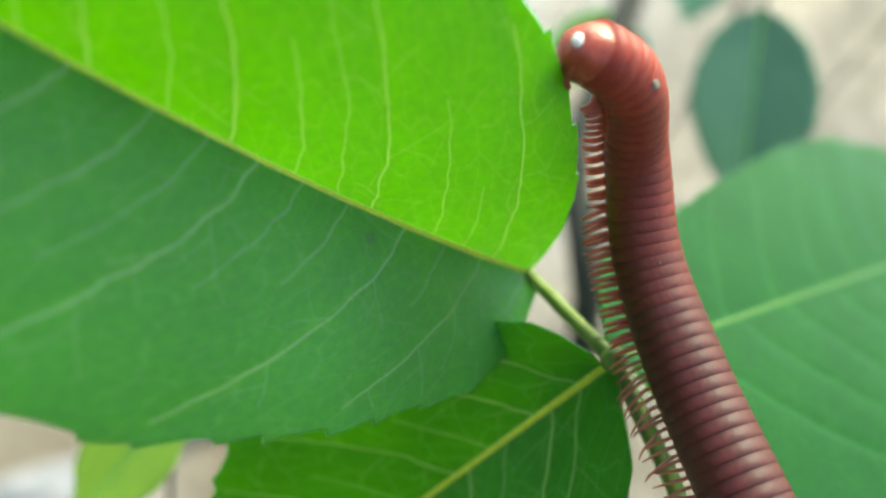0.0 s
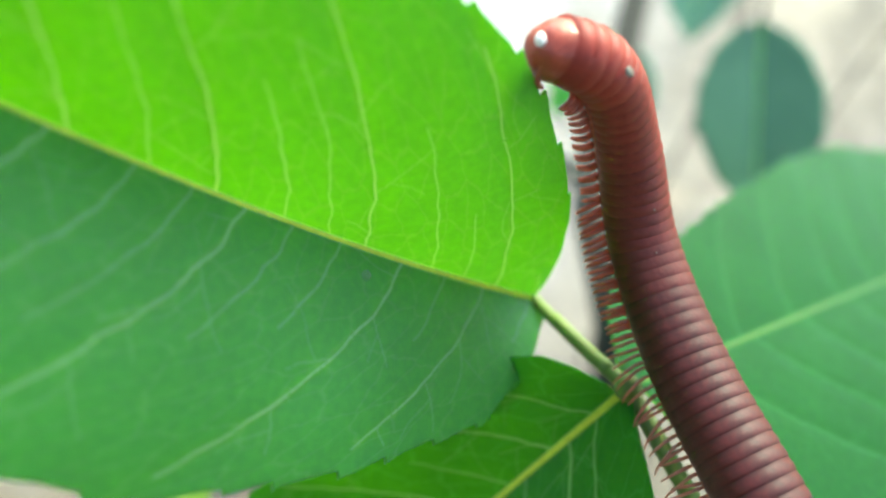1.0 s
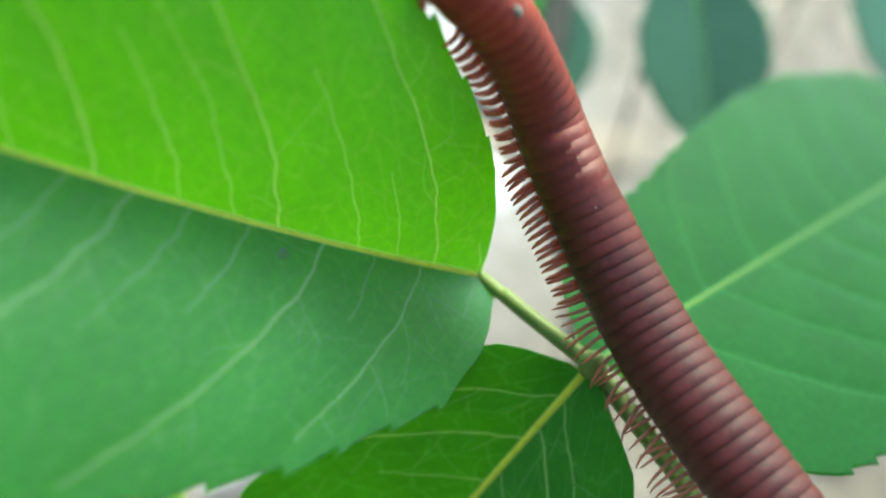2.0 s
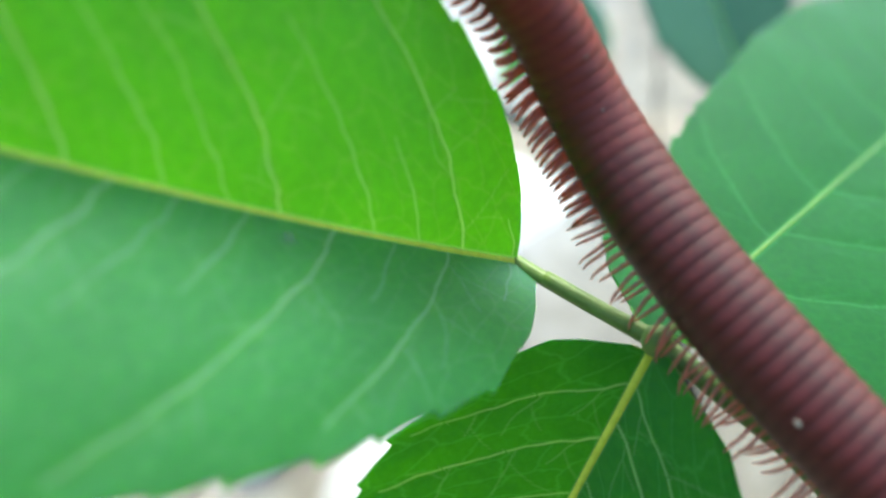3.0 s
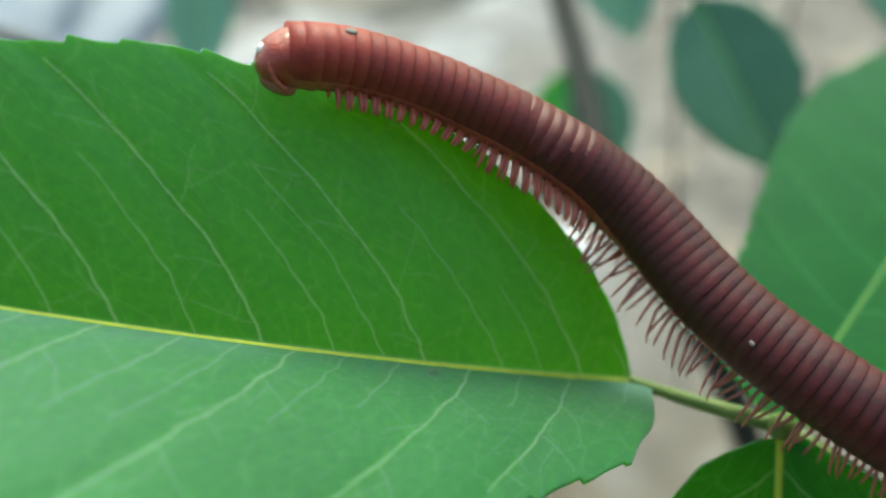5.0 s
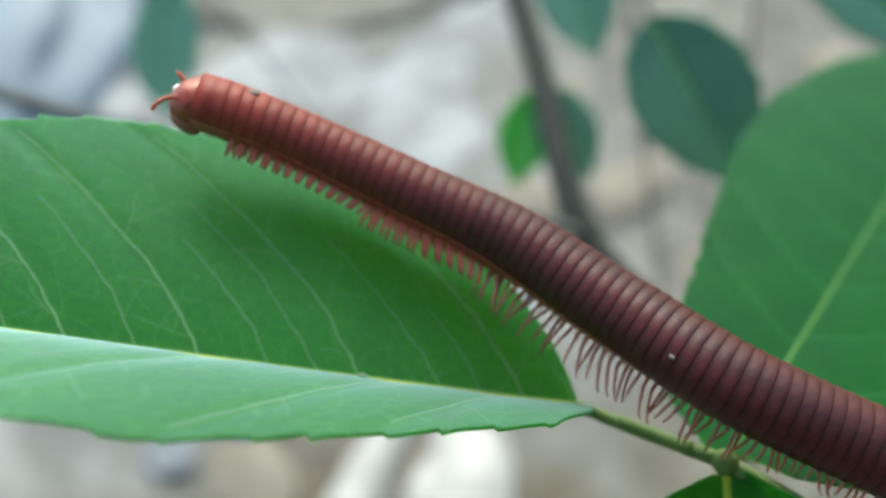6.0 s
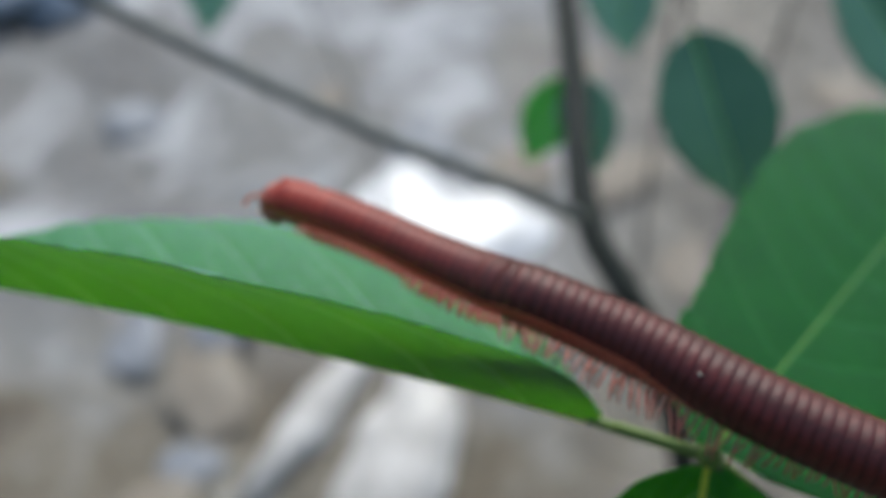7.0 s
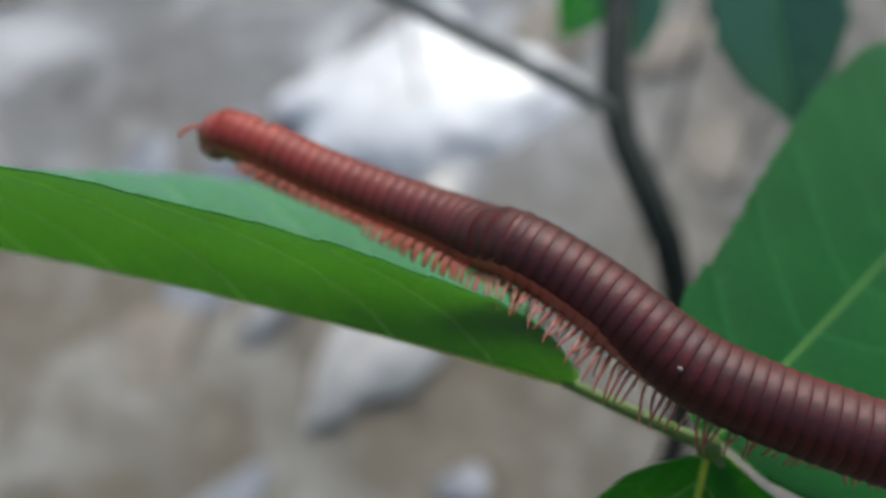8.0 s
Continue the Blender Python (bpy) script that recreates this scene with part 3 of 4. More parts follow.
for n in range(30):
    size = pick.uniform(0.008, 0.018)
    stone((pick.uniform(-0.30, 0.16), pick.uniform(0.0, 0.32)), (size * pick.uniform(0.8, 1.7), size, size * 0.22), pick.choice((GREY, BROWN, BROWN)), "small flat stone half sunk in brown soil", 20 + n)

bm = bmesh.new()
S_, K_ = Vector((0.0013, 0.1054, 0.2183)), Vector((0.0044, 0.0712, 0.2131))
dk = (K_ - S_)
tube(bm, curve_through([S_ - dk * 3.2 + Vector((0, 0, 0.03)), S_ - dk * 1.2, S_, K_, K_ + dk * 0.7 + Vector((0.013, 0, -0.010)), (0.034, 0.03, 0.13), (0.035, 0.03, 0.0)], 40), 0.0029, 10)
shrub = new("shrub")
tagged(shrub, "dark woody shrub stem with small leaves behind the leaflets", "shrub")
shrub.matrix_basis = Matrix.Translation((0.035, 0.03, 0.0))
under(part("stem", bm, BARK, None, "dark woody stem"), shrub)
bm = bmesh.new()
tube(bm, curve_through([(-0.14, 0.11, 0.262), (-0.0823, 0.0909, 0.2442), (-0.0382, 0.0751, 0.2337), (-0.0101, 0.070, 0.224), K_], 30), 0.0015, 8)
under(part("twig", bm, TWIG, None, "thin grey twig"), shrub)


def far_leaf(base, along, across, size, mat, label, seed, plant=None):
    table = tuple((a * size, b * size) for a, b in ((0, 0), (3, 7), (8, 12), (18, 16), (28, 16), (38, 11), (46, 4), (50, 0)))
    ob = leaflet("leaf", table, table, (0.22, 0.22), (-0.003, -0.003), 50 * size, {k * 7 * size: 0.8 for k in range(1, 6)}, (mat, mat, VEINLET, VEINLET), "", "part", 0.5, 0.5, 4.0, seed, True)
    ob.matrix_basis = lying(base, along, across, 0.22)
    if not plant:
        # a seedling of its own: a thin stem from the soil up to the leaf
        plant = new("seedling")
        tagged(plant, label, "seedling", "seedlings behind the stalk")
        foot = Vector((base[0] + (0.02 if base[1] > 0 else -0.004), base[1] + (0.05 if base[1] > 0 else -0.012), 0.0))
        plant.matrix_basis = Matrix.Translation(foot)
        bm = bmesh.new()
        up = Vector(base)
        tube(bm, curve_through([foot - Vector((0, 0, 0.01)), foot.lerp(up, 0.5) + Vector((0, 0.02 if base[1] > 0 else 0.0, 0.0)), up - (Vector(along).normalized() * 0.008 if base[1] > 0 else Vector((0, 0.003, 0.012))), up], 24), [0.0008 - 0.00002 * k for k in range(24)], 8)
        under(part("stem", bm, BARK, None, "thin dark stem"), plant)
    elif label:
        tagged(ob, label)
    under(ob, plant)
    return ob


far_leaf((0.0195, 0.0890, 0.2465), (0.30, -0.75, -0.45), (-0.9, -0.3, 0.1), 0.66, BACKLEAF, "seedling with one dark green leaf behind the stalk", 21)
far_leaf(S_, (-0.42, -0.7, -0.5), (-0.9, 0.3, 0), 0.42, LEAF, "small bright green leaf on a dark stem", 22, shrub)
far_leaf(S_, (0.30, -0.7, -0.55), (0.8, 0.3, 0.2), 0.42, HAZY, "small bluish green leaf on a dark stem", 23, shrub)
far_leaf((-0.080, 0.150, 0.228), (-0.1, -0.75, -0.5), (-0.9, 0.2, 0), 0.65, HAZY, "seedling with one pale bluish green leaf over the soil", 24)
far_leaf((0.056, 0.128, 0.232), (0.5, -0.6, -0.45), (-0.6, -0.6, 0.1), 0.8, BACKLEAF, "seedling with one dark green leaf behind the stalk", 25)
far_leaf((0.009, 0.132, 0.232), (0.15, -0.8, -0.5), (-0.9, -0.1, 0.1), 0.5, HAZY, "pale bluish green leaf beside a dark stem", 26, shrub)
far_leaf((-0.027, -0.010, 0.2447), (-0.2, -0.8, -0.35), (-0.9, 0.2, 0), 0.35, YELLOW, "seedling with one pale yellow-green leaf below the leaflets", 27)
# ---- the millipede ----
def blend(a, b, k):
    return tuple(x + (y - x) * k for x, y in zip(a, b))


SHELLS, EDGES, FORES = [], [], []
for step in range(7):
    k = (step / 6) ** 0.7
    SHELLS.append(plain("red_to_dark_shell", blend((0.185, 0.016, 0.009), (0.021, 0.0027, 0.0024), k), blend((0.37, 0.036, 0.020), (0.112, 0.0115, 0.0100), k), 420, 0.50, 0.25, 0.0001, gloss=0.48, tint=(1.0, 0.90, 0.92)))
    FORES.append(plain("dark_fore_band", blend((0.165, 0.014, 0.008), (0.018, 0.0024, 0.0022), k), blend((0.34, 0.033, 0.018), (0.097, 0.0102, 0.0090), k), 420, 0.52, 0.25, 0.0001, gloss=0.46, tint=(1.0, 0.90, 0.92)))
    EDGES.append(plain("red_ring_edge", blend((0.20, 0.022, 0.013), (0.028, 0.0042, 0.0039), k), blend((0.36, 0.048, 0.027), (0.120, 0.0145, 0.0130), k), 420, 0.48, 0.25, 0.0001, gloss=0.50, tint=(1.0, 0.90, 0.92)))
REDDER = plain("glossy_red_head", (0.24, 0.026, 0.014), (0.42, 0.058, 0.030), 700, 0.34, 0.4, 0.0002, coat=0.6, gloss=0.5, tint=(1.0, 0.84, 0.74))
GLINT = plain("white_head_glint", (0.62, 0.58, 0.57), (0.86, 0.84, 0.83), 900, 0.12, 0.2, 0.0001, coat=1.0, gloss=0.7)
LEG = leaf_material("leg_red", (0.42, 0.105, 0.072), (0.64, 0.23, 0.165), (0.98, 0.48, 0.36), 0.45, 0.25, 0.0, 0.9)
STUB = leaf_material("red_fore_leg", (0.40, 0.070, 0.040), (0.66, 0.17, 0.105), (0.95, 0.32, 0.19), 0.40, 0.25, 0.0, 0.9)
EYE = plain("black_eye", (0.01, 0.008, 0.008), (0.02, 0.015, 0.015), 900, 0.2)
BENDS = []


def bend(t, *points):
    """The middle line of the body at t seconds, head first, at fixed distances along it."""
    BENDS.append((t, points))


bend(0, (-0.0053, 0.0012, 0.3047), (-0.0011, 0.0033, 0.3017), (0.0020, 0.0036, 0.2955), (0.0062, -0.0006, 0.2908), (0.0122, -0.0069, 0.2888), (0.0191, -0.0141, 0.2882), (0.0268, -0.0219, 0.2876), (0.0352, -0.0304, 0.2870), (0.0457, -0.0411, 0.2862), (0.0611, -0.0568, 0.2850))
bend(0.5, (-0.0058, 0.0010, 0.3058), (-0.0014, 0.0032, 0.3030), (0.0018, 0.0037, 0.2968), (0.0055, 0.0002, 0.2914), (0.0116, -0.0059, 0.2891), (0.0187, -0.0129, 0.2881), (0.0266, -0.0205, 0.2873), (0.0352, -0.0288, 0.2864), (0.0460, -0.0392, 0.2852), (0.0618, -0.0544, 0.2836))
bend(1, (-0.0072, 0.0016, 0.3063), (-0.0028, 0.0039, 0.3037), (0.0007, 0.0043, 0.2977), (0.0046, 0.0014, 0.2920), (0.0104, -0.0049, 0.2893), (0.0175, -0.0119, 0.2882), (0.0254, -0.0195, 0.2872), (0.0340, -0.0278, 0.2861), (0.0447, -0.0382, 0.2847), (0.0604, -0.0534, 0.2827))
bend(2.3, (-0.0082, 0.0048, 0.3088), (-0.0043, 0.0052, 0.3043), (-0.0005, 0.0050, 0.2985), (0.0038, 0.0011, 0.2934), (0.0095, -0.0046, 0.2895), (0.0165, -0.0114, 0.2874), (0.0247, -0.0186, 0.2860), (0.0336, -0.0265, 0.2845), (0.0447, -0.0364, 0.2826), (0.0611, -0.0508, 0.2798))
bend(2.5, (-0.0079, 0.0043, 0.3096), (-0.0040, 0.0051, 0.3051), (-0.0003, 0.0050, 0.2992), (0.0034, 0.0016, 0.2935), (0.0084, -0.0047, 0.2894), (0.0154, -0.0114, 0.2869), (0.0236, -0.0185, 0.2852), (0.0327, -0.0261, 0.2833), (0.0439, -0.0358, 0.2810), (0.0605, -0.0498, 0.2775))
bend(3, (-0.0090, 0.0076, 0.3104), (-0.0048, 0.0077, 0.3061), (-0.0005, 0.0074, 0.3006), (0.0032, 0.0044, 0.2945), (0.0081, -0.0021, 0.2906), (0.0144, -0.0090, 0.2874), (0.0218, -0.0168, 0.2847), (0.0298, -0.0252, 0.2818), (0.0398, -0.0358, 0.2782), (0.0545, -0.0513, 0.2730))
bend(3.5, (-0.0111, 0.0038, 0.3129), (-0.0069, 0.0051, 0.3089), (-0.0025, 0.0057, 0.3035), (0.0015, 0.0054, 0.2966), (0.0058, 0.0001, 0.2915), (0.0118, -0.0071, 0.2881), (0.0197, -0.0141, 0.2850), (0.0284, -0.0217, 0.2817), (0.0393, -0.0312, 0.2776), (0.0552, -0.0451, 0.2715))
bend(4, (-0.0163, 0.0079, 0.3154), (-0.0119, 0.0086, 0.3114), (-0.0072, 0.0085, 0.3065), (-0.0022, 0.0076, 0.3005), (0.0026, 0.0036, 0.2947), (0.0088, -0.0032, 0.2910), (0.0164, -0.0101, 0.2874), (0.0246, -0.0179, 0.2831), (0.0347, -0.0279, 0.2783), (0.0495, -0.0426, 0.2712))
bend(4.1, (-0.0174, 0.0076, 0.3146), (-0.0129, 0.0086, 0.3111), (-0.0078, 0.0086, 0.3064), (-0.0026, 0.0076, 0.3007), (0.0024, 0.0038, 0.2948), (0.0085, -0.0030, 0.2912), (0.0164, -0.0097, 0.2878), (0.0251, -0.0172, 0.2838), (0.0357, -0.0268, 0.2794), (0.0513, -0.0409, 0.2729))
bend(5.3, (-0.0278, 0.0119, 0.3123), (-0.0225, 0.0126, 0.3097), (-0.0168, 0.0124, 0.3061), (-0.0104, 0.0110, 0.3019), (-0.0038, 0.0082, 0.2969), (0.0023, 0.0017, 0.2930), (0.0098, -0.0055, 0.2903), (0.0194, -0.0120, 0.2865), (0.0312, -0.0204, 0.2830), (0.0486, -0.0329, 0.2777))
bend(5.5, (-0.0287, 0.0134, 0.3118), (-0.0237, 0.0136, 0.3089), (-0.0180, 0.0129, 0.3053), (-0.0116, 0.0113, 0.3013), (-0.0047, 0.0086, 0.2966), (0.0018, 0.0023, 0.2931), (0.0094, -0.0048, 0.2906), (0.0189, -0.0113, 0.2866), (0.0306, -0.0199, 0.2827), (0.0476, -0.0326, 0.2770))
bend(6, (-0.0290, 0.0185, 0.3085), (-0.0242, 0.0174, 0.3058), (-0.0189, 0.0157, 0.3026), (-0.0126, 0.0129, 0.2993), (-0.0056, 0.0094, 0.2959), (0.0012, 0.0037, 0.2934), (0.0090, -0.0031, 0.2916), (0.0191, -0.0087, 0.2880), (0.0318, -0.0162, 0.2848), (0.0502, -0.0272, 0.2802))
bend(6.5, (-0.0316, 0.0200, 0.2953), (-0.0267, 0.0180, 0.2937), (-0.0213, 0.0152, 0.2920), (-0.0154, 0.0121, 0.2906), (-0.0083, 0.0088, 0.2895), (-0.0015, 0.0042, 0.2882), (0.0064, -0.0011, 0.2870), (0.0163, -0.0080, 0.2864), (0.0277, -0.0173, 0.2879), (0.0460, -0.0295, 0.2864))
bend(7, (-0.0344, 0.0167, 0.2900), (-0.0296, 0.0153, 0.2900), (-0.0239, 0.0132, 0.2898), (-0.0179, 0.0104, 0.2897), (-0.0130, 0.0079, 0.2904), (-0.0102, 0.0062, 0.2914), (-0.0074, 0.0049, 0.2918), (0.0015, 0.0014, 0.2907), (0.0141, -0.0050, 0.2901), (0.0346, -0.0129, 0.2889))
bend(7.2, (-0.0360, 0.0181, 0.2886), (-0.0311, 0.0167, 0.2886), (-0.0256, 0.0143, 0.2883), (-0.0197, 0.0116, 0.2884), (-0.0145, 0.0089, 0.2891), (-0.0115, 0.0068, 0.2901), (-0.0087, 0.0053, 0.2908), (-0.0015, 0.0022, 0.2904), (0.0105, -0.0039, 0.2900), (0.0315, -0.0102, 0.2903))
bend(7.5, (-0.0367, 0.0161, 0.2876), (-0.0317, 0.0148, 0.2877), (-0.0262, 0.0128, 0.2877), (-0.0201, 0.0100, 0.2878), (-0.0146, 0.0076, 0.2888), (-0.0117, 0.0061, 0.2903), (-0.0091, 0.0047, 0.2913), (-0.0030, 0.0024, 0.2910), (0.0083, -0.0031, 0.2902), (0.0295, -0.0087, 0.2907))
bend(7.9, (-0.0381, 0.0144, 0.2866), (-0.0330, 0.0132, 0.2867), (-0.0275, 0.0115, 0.2869), (-0.0211, 0.0096, 0.2875), (-0.0152, 0.0075, 0.2887), (-0.0119, 0.0059, 0.2905), (-0.0094, 0.0050, 0.2917), (-0.0034, 0.0023, 0.2912), (0.0075, -0.0028, 0.2906), (0.0288, -0.0076, 0.2910))
bend(8, (-0.0382, 0.0148, 0.2863), (-0.0332, 0.0137, 0.2865), (-0.0275, 0.0119, 0.2865), (-0.0212, 0.0100, 0.2871), (-0.0151, 0.0081, 0.2883), (-0.0116, 0.0064, 0.2901), (-0.0091, 0.0054, 0.2915), (-0.0034, 0.0029, 0.2913), (0.0074, -0.0026, 0.2907), (0.0287, -0.0069, 0.2913))
STATIONS = (0, 6, 13, 21, 30, 40, 51, 63, 78, 100)
SPACING = 0.98
RINGS = 98


@functools.lru_cache(maxsize=None)
def body_line(points):
    """The smooth line through the points, as fine steps and their distances from the head in millimetres; it runs on straight beyond the last."""
    p = [Vector(q) for q in points]
    fine = []
    for i in range(len(p) - 1):
        a = p[i - 1] if i else 2 * p[0] - p[1]
        d = p[i + 2] if i + 2 < len(p) else 2 * p[-1] - p[-2]
        b, c = p[i], p[i + 1]
        w = STATIONS[i + 1] - STATIONS[i]
        m0 = (c - a) * (w / (w + (STATIONS[i] - STATIONS[i - 1] if i else w)))
        m1 = (d - b) * (w / (w + (STATIONS[i + 2] - STATIONS[i + 1] if i + 2 < len(p) else w)))
        for k in range(16):
            u = k / 16
            fine.append(b * (2 * u ** 3 - 3 * u * u + 1) + m0 * (u ** 3 - 2 * u * u + u) + c * (3 * u * u - 2 * u ** 3) + m1 * (u ** 3 - u * u))
    fine += [p[-1], p[-1] + (p[-1] - p[-2]) * 4]
    fine = np.array(fine)
    return fine, np.concatenate([[0], np.cumsum(np.linalg.norm(np.diff(fine, axis=0), axis=1))]) * 1000


def body_pose(t, points, s):
    """The pose on the body's line s millimetres behind the head: x to the tail, z to the back."""
    # the rings slide apart as the animal stretches
    s = 3.2 + (s - 3.2) * float(np.interp(t, (4, 5.5, 7, 8), (1.0, 1.0, 1.06, 1.10)))
    fine, far = body_line(points)

    def place(v):
        if v < 0:
            return Vector(fine[0]) + (Vector(fine[0]) - Vector(fine[3])).normalized() * (-v * MM)
        return Vector([float(np.interp(v, far, fine[:, k])) for k in range(3)])
    at = place(s)
    x = (place(s + 1.0) - place(s - 1.0)).normalized()
    # the fore body leans over the rim, the hind body lies flat on the stalk
    over = Vector((0.0, 0.68, 0.72)).lerp(Vector((0.0, 0.92, 0.36)), min(1, max(0, (t - 6.0) / 1.2)))
    lean = over.lerp(Vector((0.05, -0.12, 1.0)), min(1, max(0, (s - 40) / 14)))
    back = Vector((0.35, 0.0, 1.0)).lerp(lean, min(1, max(0, (t - 3.8) / 1.6)))
    z = (back - x * back.dot(x)).normalized()
    y = z.cross(x)
    return Matrix.Translation(at) @ Matrix((x, y, z)).transposed().to_4x4()


def girth(s):
    return float(np.interp(s, (0, 3, 10, 20, 28, 38, 100), (2.1, 2.3, 2.32, 2.55, 2.85, 3.05, 3.05))) * MM


millipede = new("millipede")
millipede.matrix_world = Matrix.Translation(FORK)
tagged(millipede, "dark red millipede climbing along the leaflet's rim", "millipede")
INV = millipede.matrix_world.inverted()
moving = []


def ring_mesh(r, n=28):
    """One body ring: a sunk fore band, a raised hind band with a rounded edge."""
    profile = ((-1.86, 0.945), (-0.80, 0.968), (-0.52, 0.975), (-0.40, 0.980), (-0.28, 0.987), (-0.12, 0.996), (0.06, 1.0), (0.22, 0.998), (0.34, 0.991), (0.42, 0.982), (0.44, 0.95))
    bm = bmesh.new()
    loops = []
    for x, k in profile:
        loops.append([bm.verts.new((x * MM, math.cos(a) * r * k, math.sin(a) * r * k * 1.0)) for a in (j * math.tau / n for j in range(n))])
    for i, (a, b) in enumerate(zip(loops, loops[1:])):
        for j in range(n):
            f = bm.faces.new((a[j], a[(j + 1) % n], b[(j + 1) % n], b[j]))
            f.material_index = 3 if math.sin((j + 0.5) * math.tau / n) < -0.60 else 1 if 5 <= i <= 7 else 2 if i <= 2 else 0
    bm.faces.new(loops[0][::-1])
    bm.faces.new(loops[-1])
    return bm


leg_shapes = {}


def leg_mesh(side, kind):
    if (side, kind) not in leg_shapes:
        bm = bmesh.new()
        k = (0.72, 0.82, 0.92, 0.40, 0.58)[kind]
        b = (-0.0002, 0.0001, 0.0005, -0.0001, 0.0002)[kind]
        pts = curve_through([(0, 0, 0), (0, side * 0.0009 * k, -0.0004 * k), (b * 0.5, side * 0.0016 * k, -0.0011 * k), (b, side * 0.0020 * k, -0.0021 * k), (b * 1.6, side * 0.0021 * k, -0.0028 * k)], 11)
        tube(bm, pts, [(0.20, 0.21, 0.18, 0.19, 0.16, 0.17, 0.14, 0.15, 0.11, 0.09, 0.03)[i] * (1.15 if kind > 2 else 0.75) * MM for i in range(11)], 7)
        me = bpy.data.meshes.new("leg")
        bm.to_mesh(me)
        bm.free()
        me.materials.append(STUB if kind > 2 else LEG)
        me.shade_smooth()
        leg_shapes[side, kind] = me
    return leg_shapes[side, kind]


legs = []
stride = random.Random(12)
for i in range(RINGS):
    s = 3.2 + SPACING * i
    r = girth(s)
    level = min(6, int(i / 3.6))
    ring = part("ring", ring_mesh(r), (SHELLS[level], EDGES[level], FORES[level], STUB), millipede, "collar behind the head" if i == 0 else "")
    moving.append((ring, s))
    if i < 2:
        continue
    for side in (1, -1):
        for k in ((0, 1) if i % 3 or i < 26 else (0.5,)):
            leg = new("leg", leg_mesh(side, 3 if i < 14 else 4 if i < 24 else stride.randrange(3)))
            leg.parent = ring
            legs.append((leg, (-0.22 + 0.65 * k) * MM, side * (0.52 if i < 24 else 0.32) * r, -(0.84 if i < 24 else 0.93) * r, 0.74 * (i + 0.5 * k) + stride.uniform(-0.6, 0.6), side))

# the head
head = new("head")
antennae = []
head.parent = millipede
bm = bmesh.new()
bmesh.ops.create_uvsphere(bm, u_segments=32, v_segments=22, radius=1.0)
for v in bm.verts:
    c = v.co
    lump = 1 + 0.05 * noise.noise(c * 2.2)
    c.x, c.y, c.z = (c.x * 2.1 + 0.25 * c.z) * lump * MM, c.y * (2.10 + 0.12 * c.x) * lump * MM, (c.z * (2.08 if c.z > 0 else 2.05) - 0.1 * (1 - c.x)) * lump * MM
part("capsule", bm, REDDER, head)
# a white bump that paints the head's sky highlight, and the jaws folded under it
bm = bmesh.new()
bmesh.ops.create_uvsphere(bm, u_segments=20, v_segments=14, radius=1.0, matrix=Matrix.Translation((-1.62 * MM, 0, 0.30 * MM)) @ Matrix.Rotation(0.55, 4, 'Y') @ Matrix.Diagonal((0.48 * MM, 0.62 * MM, 0.50 * MM, 1)))
part("head_glint", bm, GLINT, head, "whitish bump modelled as the head's highlight")
bm = bmesh.new()
bmesh.ops.create_uvsphere(bm, u_segments=18, v_segments=12, radius=1.0, matrix=Matrix.Translation((-0.5 * MM, 0, -1.85 * MM)) @ Matrix.Rotation(0.35, 4, 'Y') @ Matrix.Diagonal((1.35 * MM, 1.2 * MM, 0.7 * MM, 1)))
part("mouth_plate", bm, LEG, head, "pinkish mouth plate")
for side in (1, -1):
    bm = bmesh.new()
    bmesh.ops.create_uvsphere(bm, u_segments=14, v_segments=10, radius=1.0, matrix=Matrix.Translation((-1.05 * MM, side * 1.42 * MM, 0.22 * MM)) @ Matrix.Diagonal((0.24 * MM, 0.20 * MM, 0.20 * MM, 1)))
    part("eye", bm, EYE, head, "small black eye patch")
    bm = bmesh.new()
    reach = [(0, 0, 0), (-0.5, 0.25, 0.10), (-1.1, 0.45, 0.05), (-1.7, 0.6, -0.25), (-2.1, 0.65, -0.7)]
    tube(bm, curve_through([(a * MM, side * b * MM, c * MM) for a, b, c in reach], 22), [(0.20 if j % 4 else 0.14) * (1 if j < 20 else 0.6) * MM for j in range(22)], 9)
    antennae.append((part("antenna", bm, STUB, head, "jointed reddish antenna"), side))
moving.append((head, 1.6))
for index, angle, size, dirt, label in ((2, 118, 0.34, BEIGE, "pale yellowish speck of dirt"), (14, 112, 0.07, BEIGE, "tiny white speck of dirt"), (18, 120, 0.06, BEIGE, "tiny white speck of dirt"), (40, 157, 0.19, BEIGE, "white speck of dirt"), (60, 32, 0.34, BROWN, "patch of dried soil"), (62, 40, 0.26, BROWN, "patch of dried soil")):
    r = girth(3.2 + SPACING * index)
    a = radians(angle)
    bm = bmesh.new()
    bmesh.ops.create_icosphere(bm, subdivisions=2, radius=size * MM, matrix=Matrix.Translation((0.1 * MM, r * math.cos(a), r * math.sin(a))) @ Matrix.Rotation(a, 4, 'X') @ Matrix.Diagonal((1.3, 0.5, 0.9, 1)))
    for v in bm.verts:
        v.co *= 1 + 0.012 * noise.noise(v.co * 4000)
    part("speck", bm, dirt, moving[index][0], label)

# a drop of water on the leaflet
WATER, nt_w, p_w, out_w = material("water")
p_w.inputs["Transmission Weight"].default_value = 0.92
p_w.inputs["IOR"].default_value = 1.33
p_w.inputs["Roughness"].default_value = 0.02
bm = bmesh.new()
bmesh.ops.create_uvsphere(bm, u_segments=16, v_segments=10, radius=0.40 * MM)
for v in bm.verts:
    v.co.z *= 0.7
drop = tagged(part("water_drop", bm, WATER), "tiny clear water drop on the leaflet", "water drop")


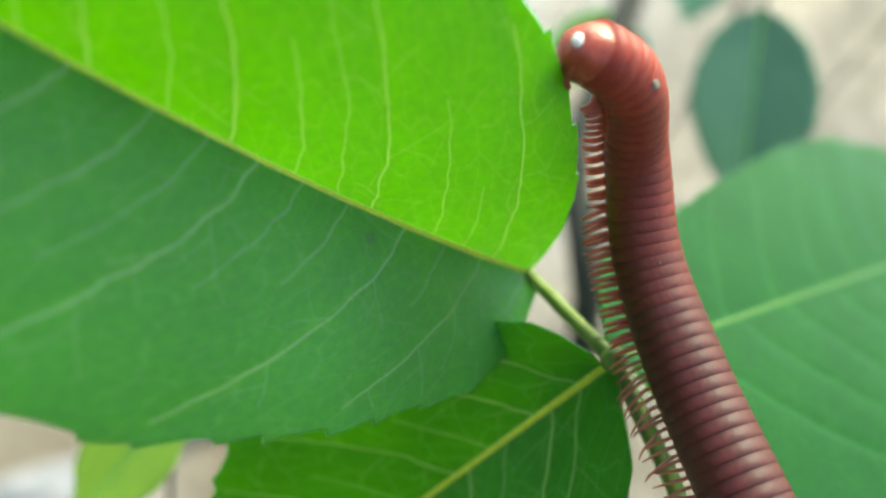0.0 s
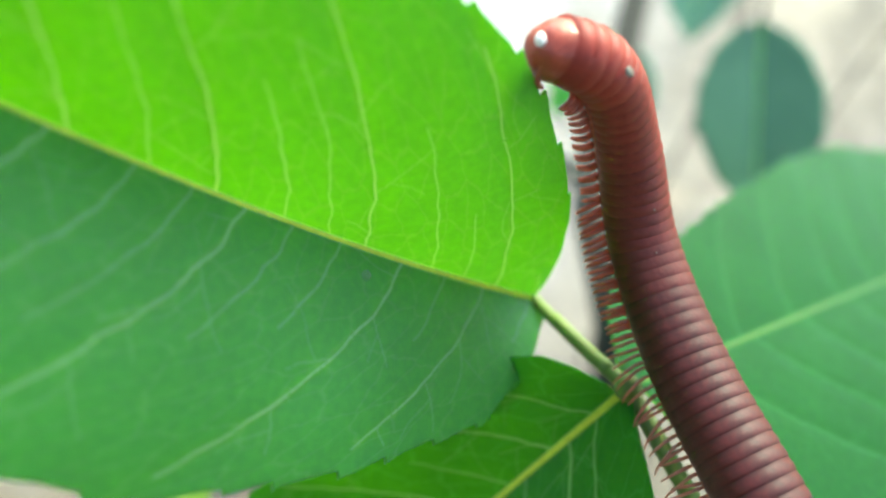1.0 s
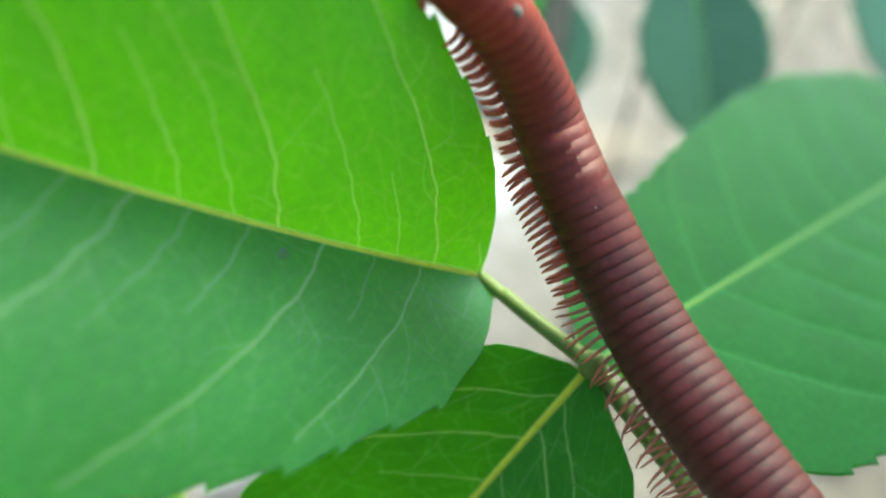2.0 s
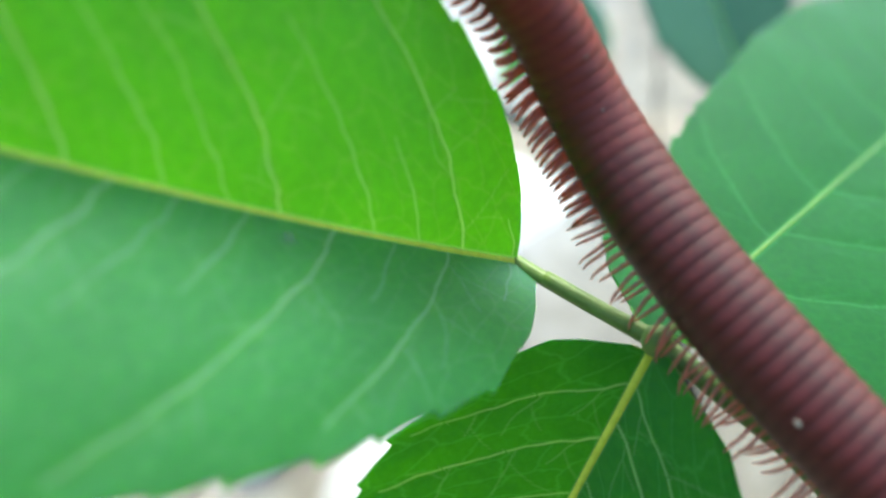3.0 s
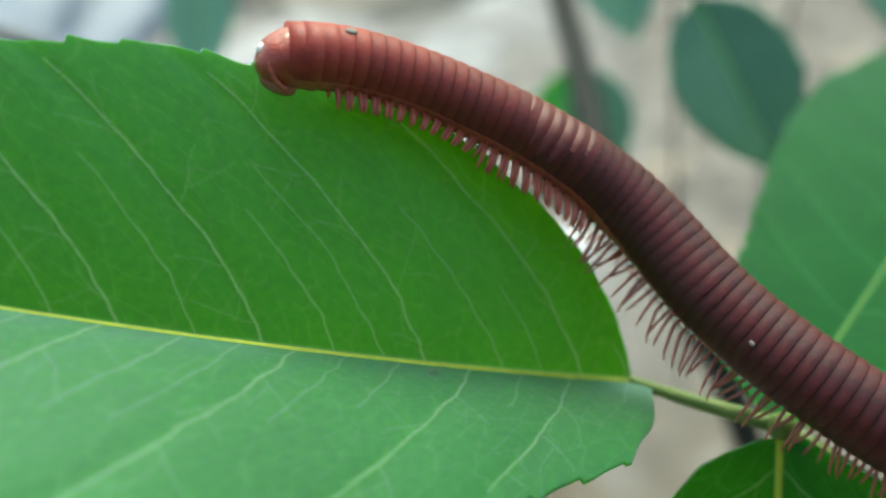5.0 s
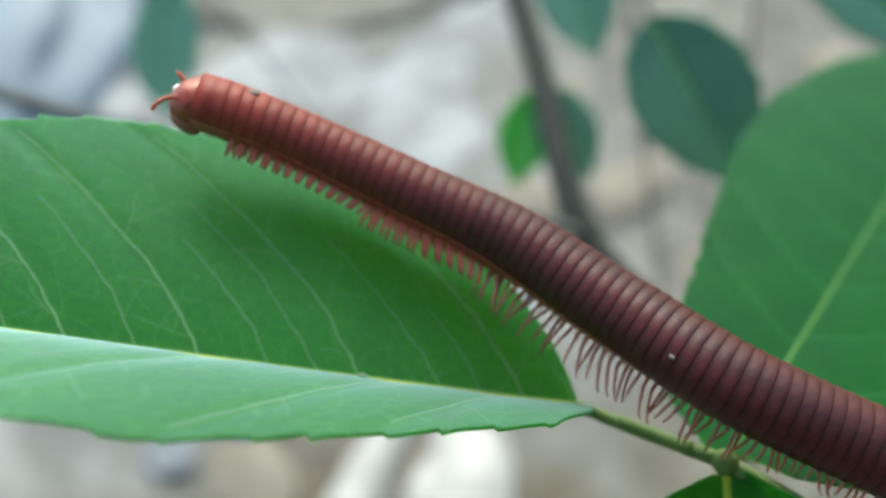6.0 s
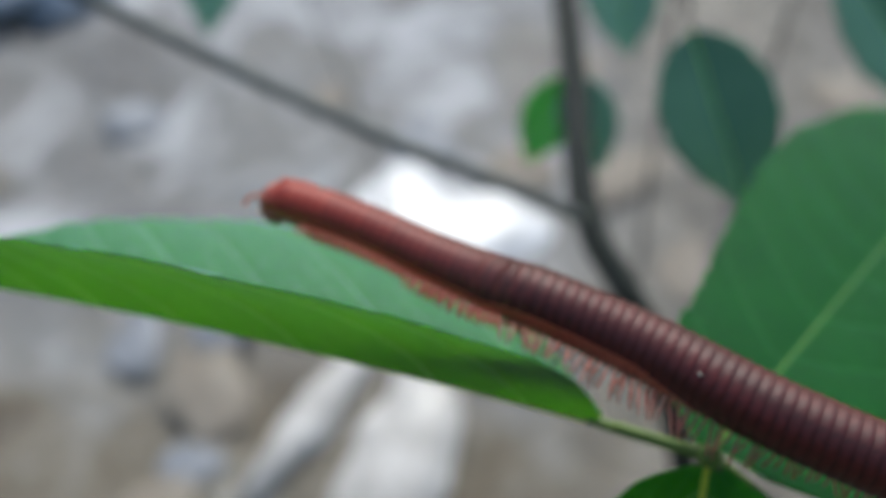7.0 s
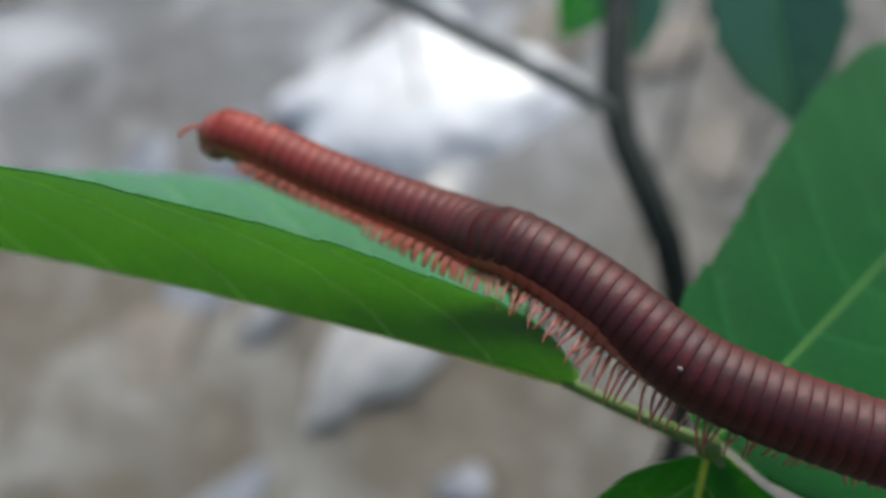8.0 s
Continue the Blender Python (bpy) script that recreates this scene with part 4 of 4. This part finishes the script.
# ---- all that moves ----
def motions():
    leaf_rows = [
        (0, pose(-0.00048, 0.00100, 0.27968, 37.51, 34.63, 35.56)),
        (0.5, pose(-0.00071, 0.00117, 0.28022, 38.87, 35.18, 36.77)),
        (1, pose(-0.00092, 0.00103, 0.28032, 35.81, 34.25, 35.45)),
        (2.3, pose(-0.00142, 0.00060, 0.28217, 23.86, 35.83, 29.30)),
        (2.5, pose(-0.00135, 0.00092, 0.28153, 27.38, 36.04, 30.12)),
        (3, pose(-0.00132, 0.00089, 0.28287, 18.15, 39.72, 23.83)),
        (3.5, pose(-0.00150, 0.00089, 0.28106, 26.86, 41.87, 23.46)),
        (4, pose(-0.00196, 0.00063, 0.28291, 10.54, 40.14, 21.49)),
        (4.1, pose(-0.00202, 0.00034, 0.28309, 9.08, 38.52, 18.95)),
        (5.3, pose(-0.00298, -0.00033, 0.28320, -11.46, 32.74, 10.15)),
        (5.5, pose(-0.00314, -0.00006, 0.28329, -14.78, 31.89, 9.12)),
        (6, pose(-0.00246, 0.00056, 0.28421, -33.27, 29.54, 0.26)),
        (6.5, pose(-0.00264, -0.00177, 0.28414, -51.39, 15.17, -6.13)),
        (7, pose(-0.00222, -0.00134, 0.28094, -66.13, 6.10, -10.24)),
        (7.2, pose(-0.00256, -0.00086, 0.28124, -68.20, 4.04, -11.67)),
        (7.5, pose(-0.00289, -0.00144, 0.28172, -74.79, 3.65, -10.44)),
        (7.9, pose(-0.00356, -0.00179, 0.28209, -76.81, 1.70, -6.33)),
        (8, pose(-0.00369, -0.00169, 0.28215, -77.61, 1.03, -6.13)),
    ]
    walk(main_leaf, [(t, LEAF_INV @ m) for t, m in leaf_rows])
    # the hanging leaflet swings a little round the fork as the stalk is turned
    swing = Vector((-0.20, -0.33, 0.92)).normalized()
    hang = low_leaf.matrix_basis.copy()
    walk(low_leaf, [(t, Matrix.Rotation(radians(a), 4, swing) @ hang) for t, a in ((0, 0), (3, 0), (4, 10), (5.5, 23), (7, 22), (7.5, 20), (8, 29))])
    upper, lower = [], []
    for t, m in leaf_rows:
        base = m.translation
        x = (FORK - base).normalized()
        y = Vector((0, 0, 1)).cross(x).normalized()
        turn = Matrix((x, y, x.cross(y))).transposed().to_4x4()
        upper.append((t, Matrix.Translation(base) @ turn))
        lower.append((t, Matrix.Translation(FORK) @ turn @ pose(0, 0, 0, 0, 0, 180)))
    walk(upper_length, [(t, LEAF_INV @ m) for t, m in upper])
    walk(lower_length, [(t, LEAF_INV @ m) for t, m in lower])
    walk(drop, [(t, m @ Matrix.Translation((-0.0188, -0.0013, 0.0010))) for t, m in leaf_rows])
    for ob, s in moving:
        walk(ob, [(t, INV @ body_pose(t, points, s)) for t, points in BENDS])
    # the antennae stay folded under the head, feel upwards and then ahead
    for ob, side in antennae:
        up = (30, -35, -72, -20) if side > 0 else (70, 45, 25, 40)
        walk(ob, [(t, pose(-1.35 * MM, side * 1.2 * MM, -0.2 * MM, 0, -turn, -side * 12)) for t, turn in ((0, 105), (5.2, 105), (5.6, up[0]), (5.8, up[1]), (6.0, up[2]), (6.3, up[3]), (6.6, 40), (7.0, 30), (7.5, 10 + 10 * side), (8.0, 10 - 18 * side))])
    for leg, x, y, z, i, side in legs:
        rows = []
        for k in range(0, 33):
            t = k * 0.25
            a = 16 * math.sin(math.tau * (t * 0.9 + i * 0.085) + (0.6 if side > 0 else 0))
            lift = 8 * math.cos(math.tau * (t * 0.9 + i * 0.085) + (0.6 if side > 0 else 0))
            rows.append((t, pose(x, y, z, side * lift, a, 0)))
        walk(leg, rows)


motions()
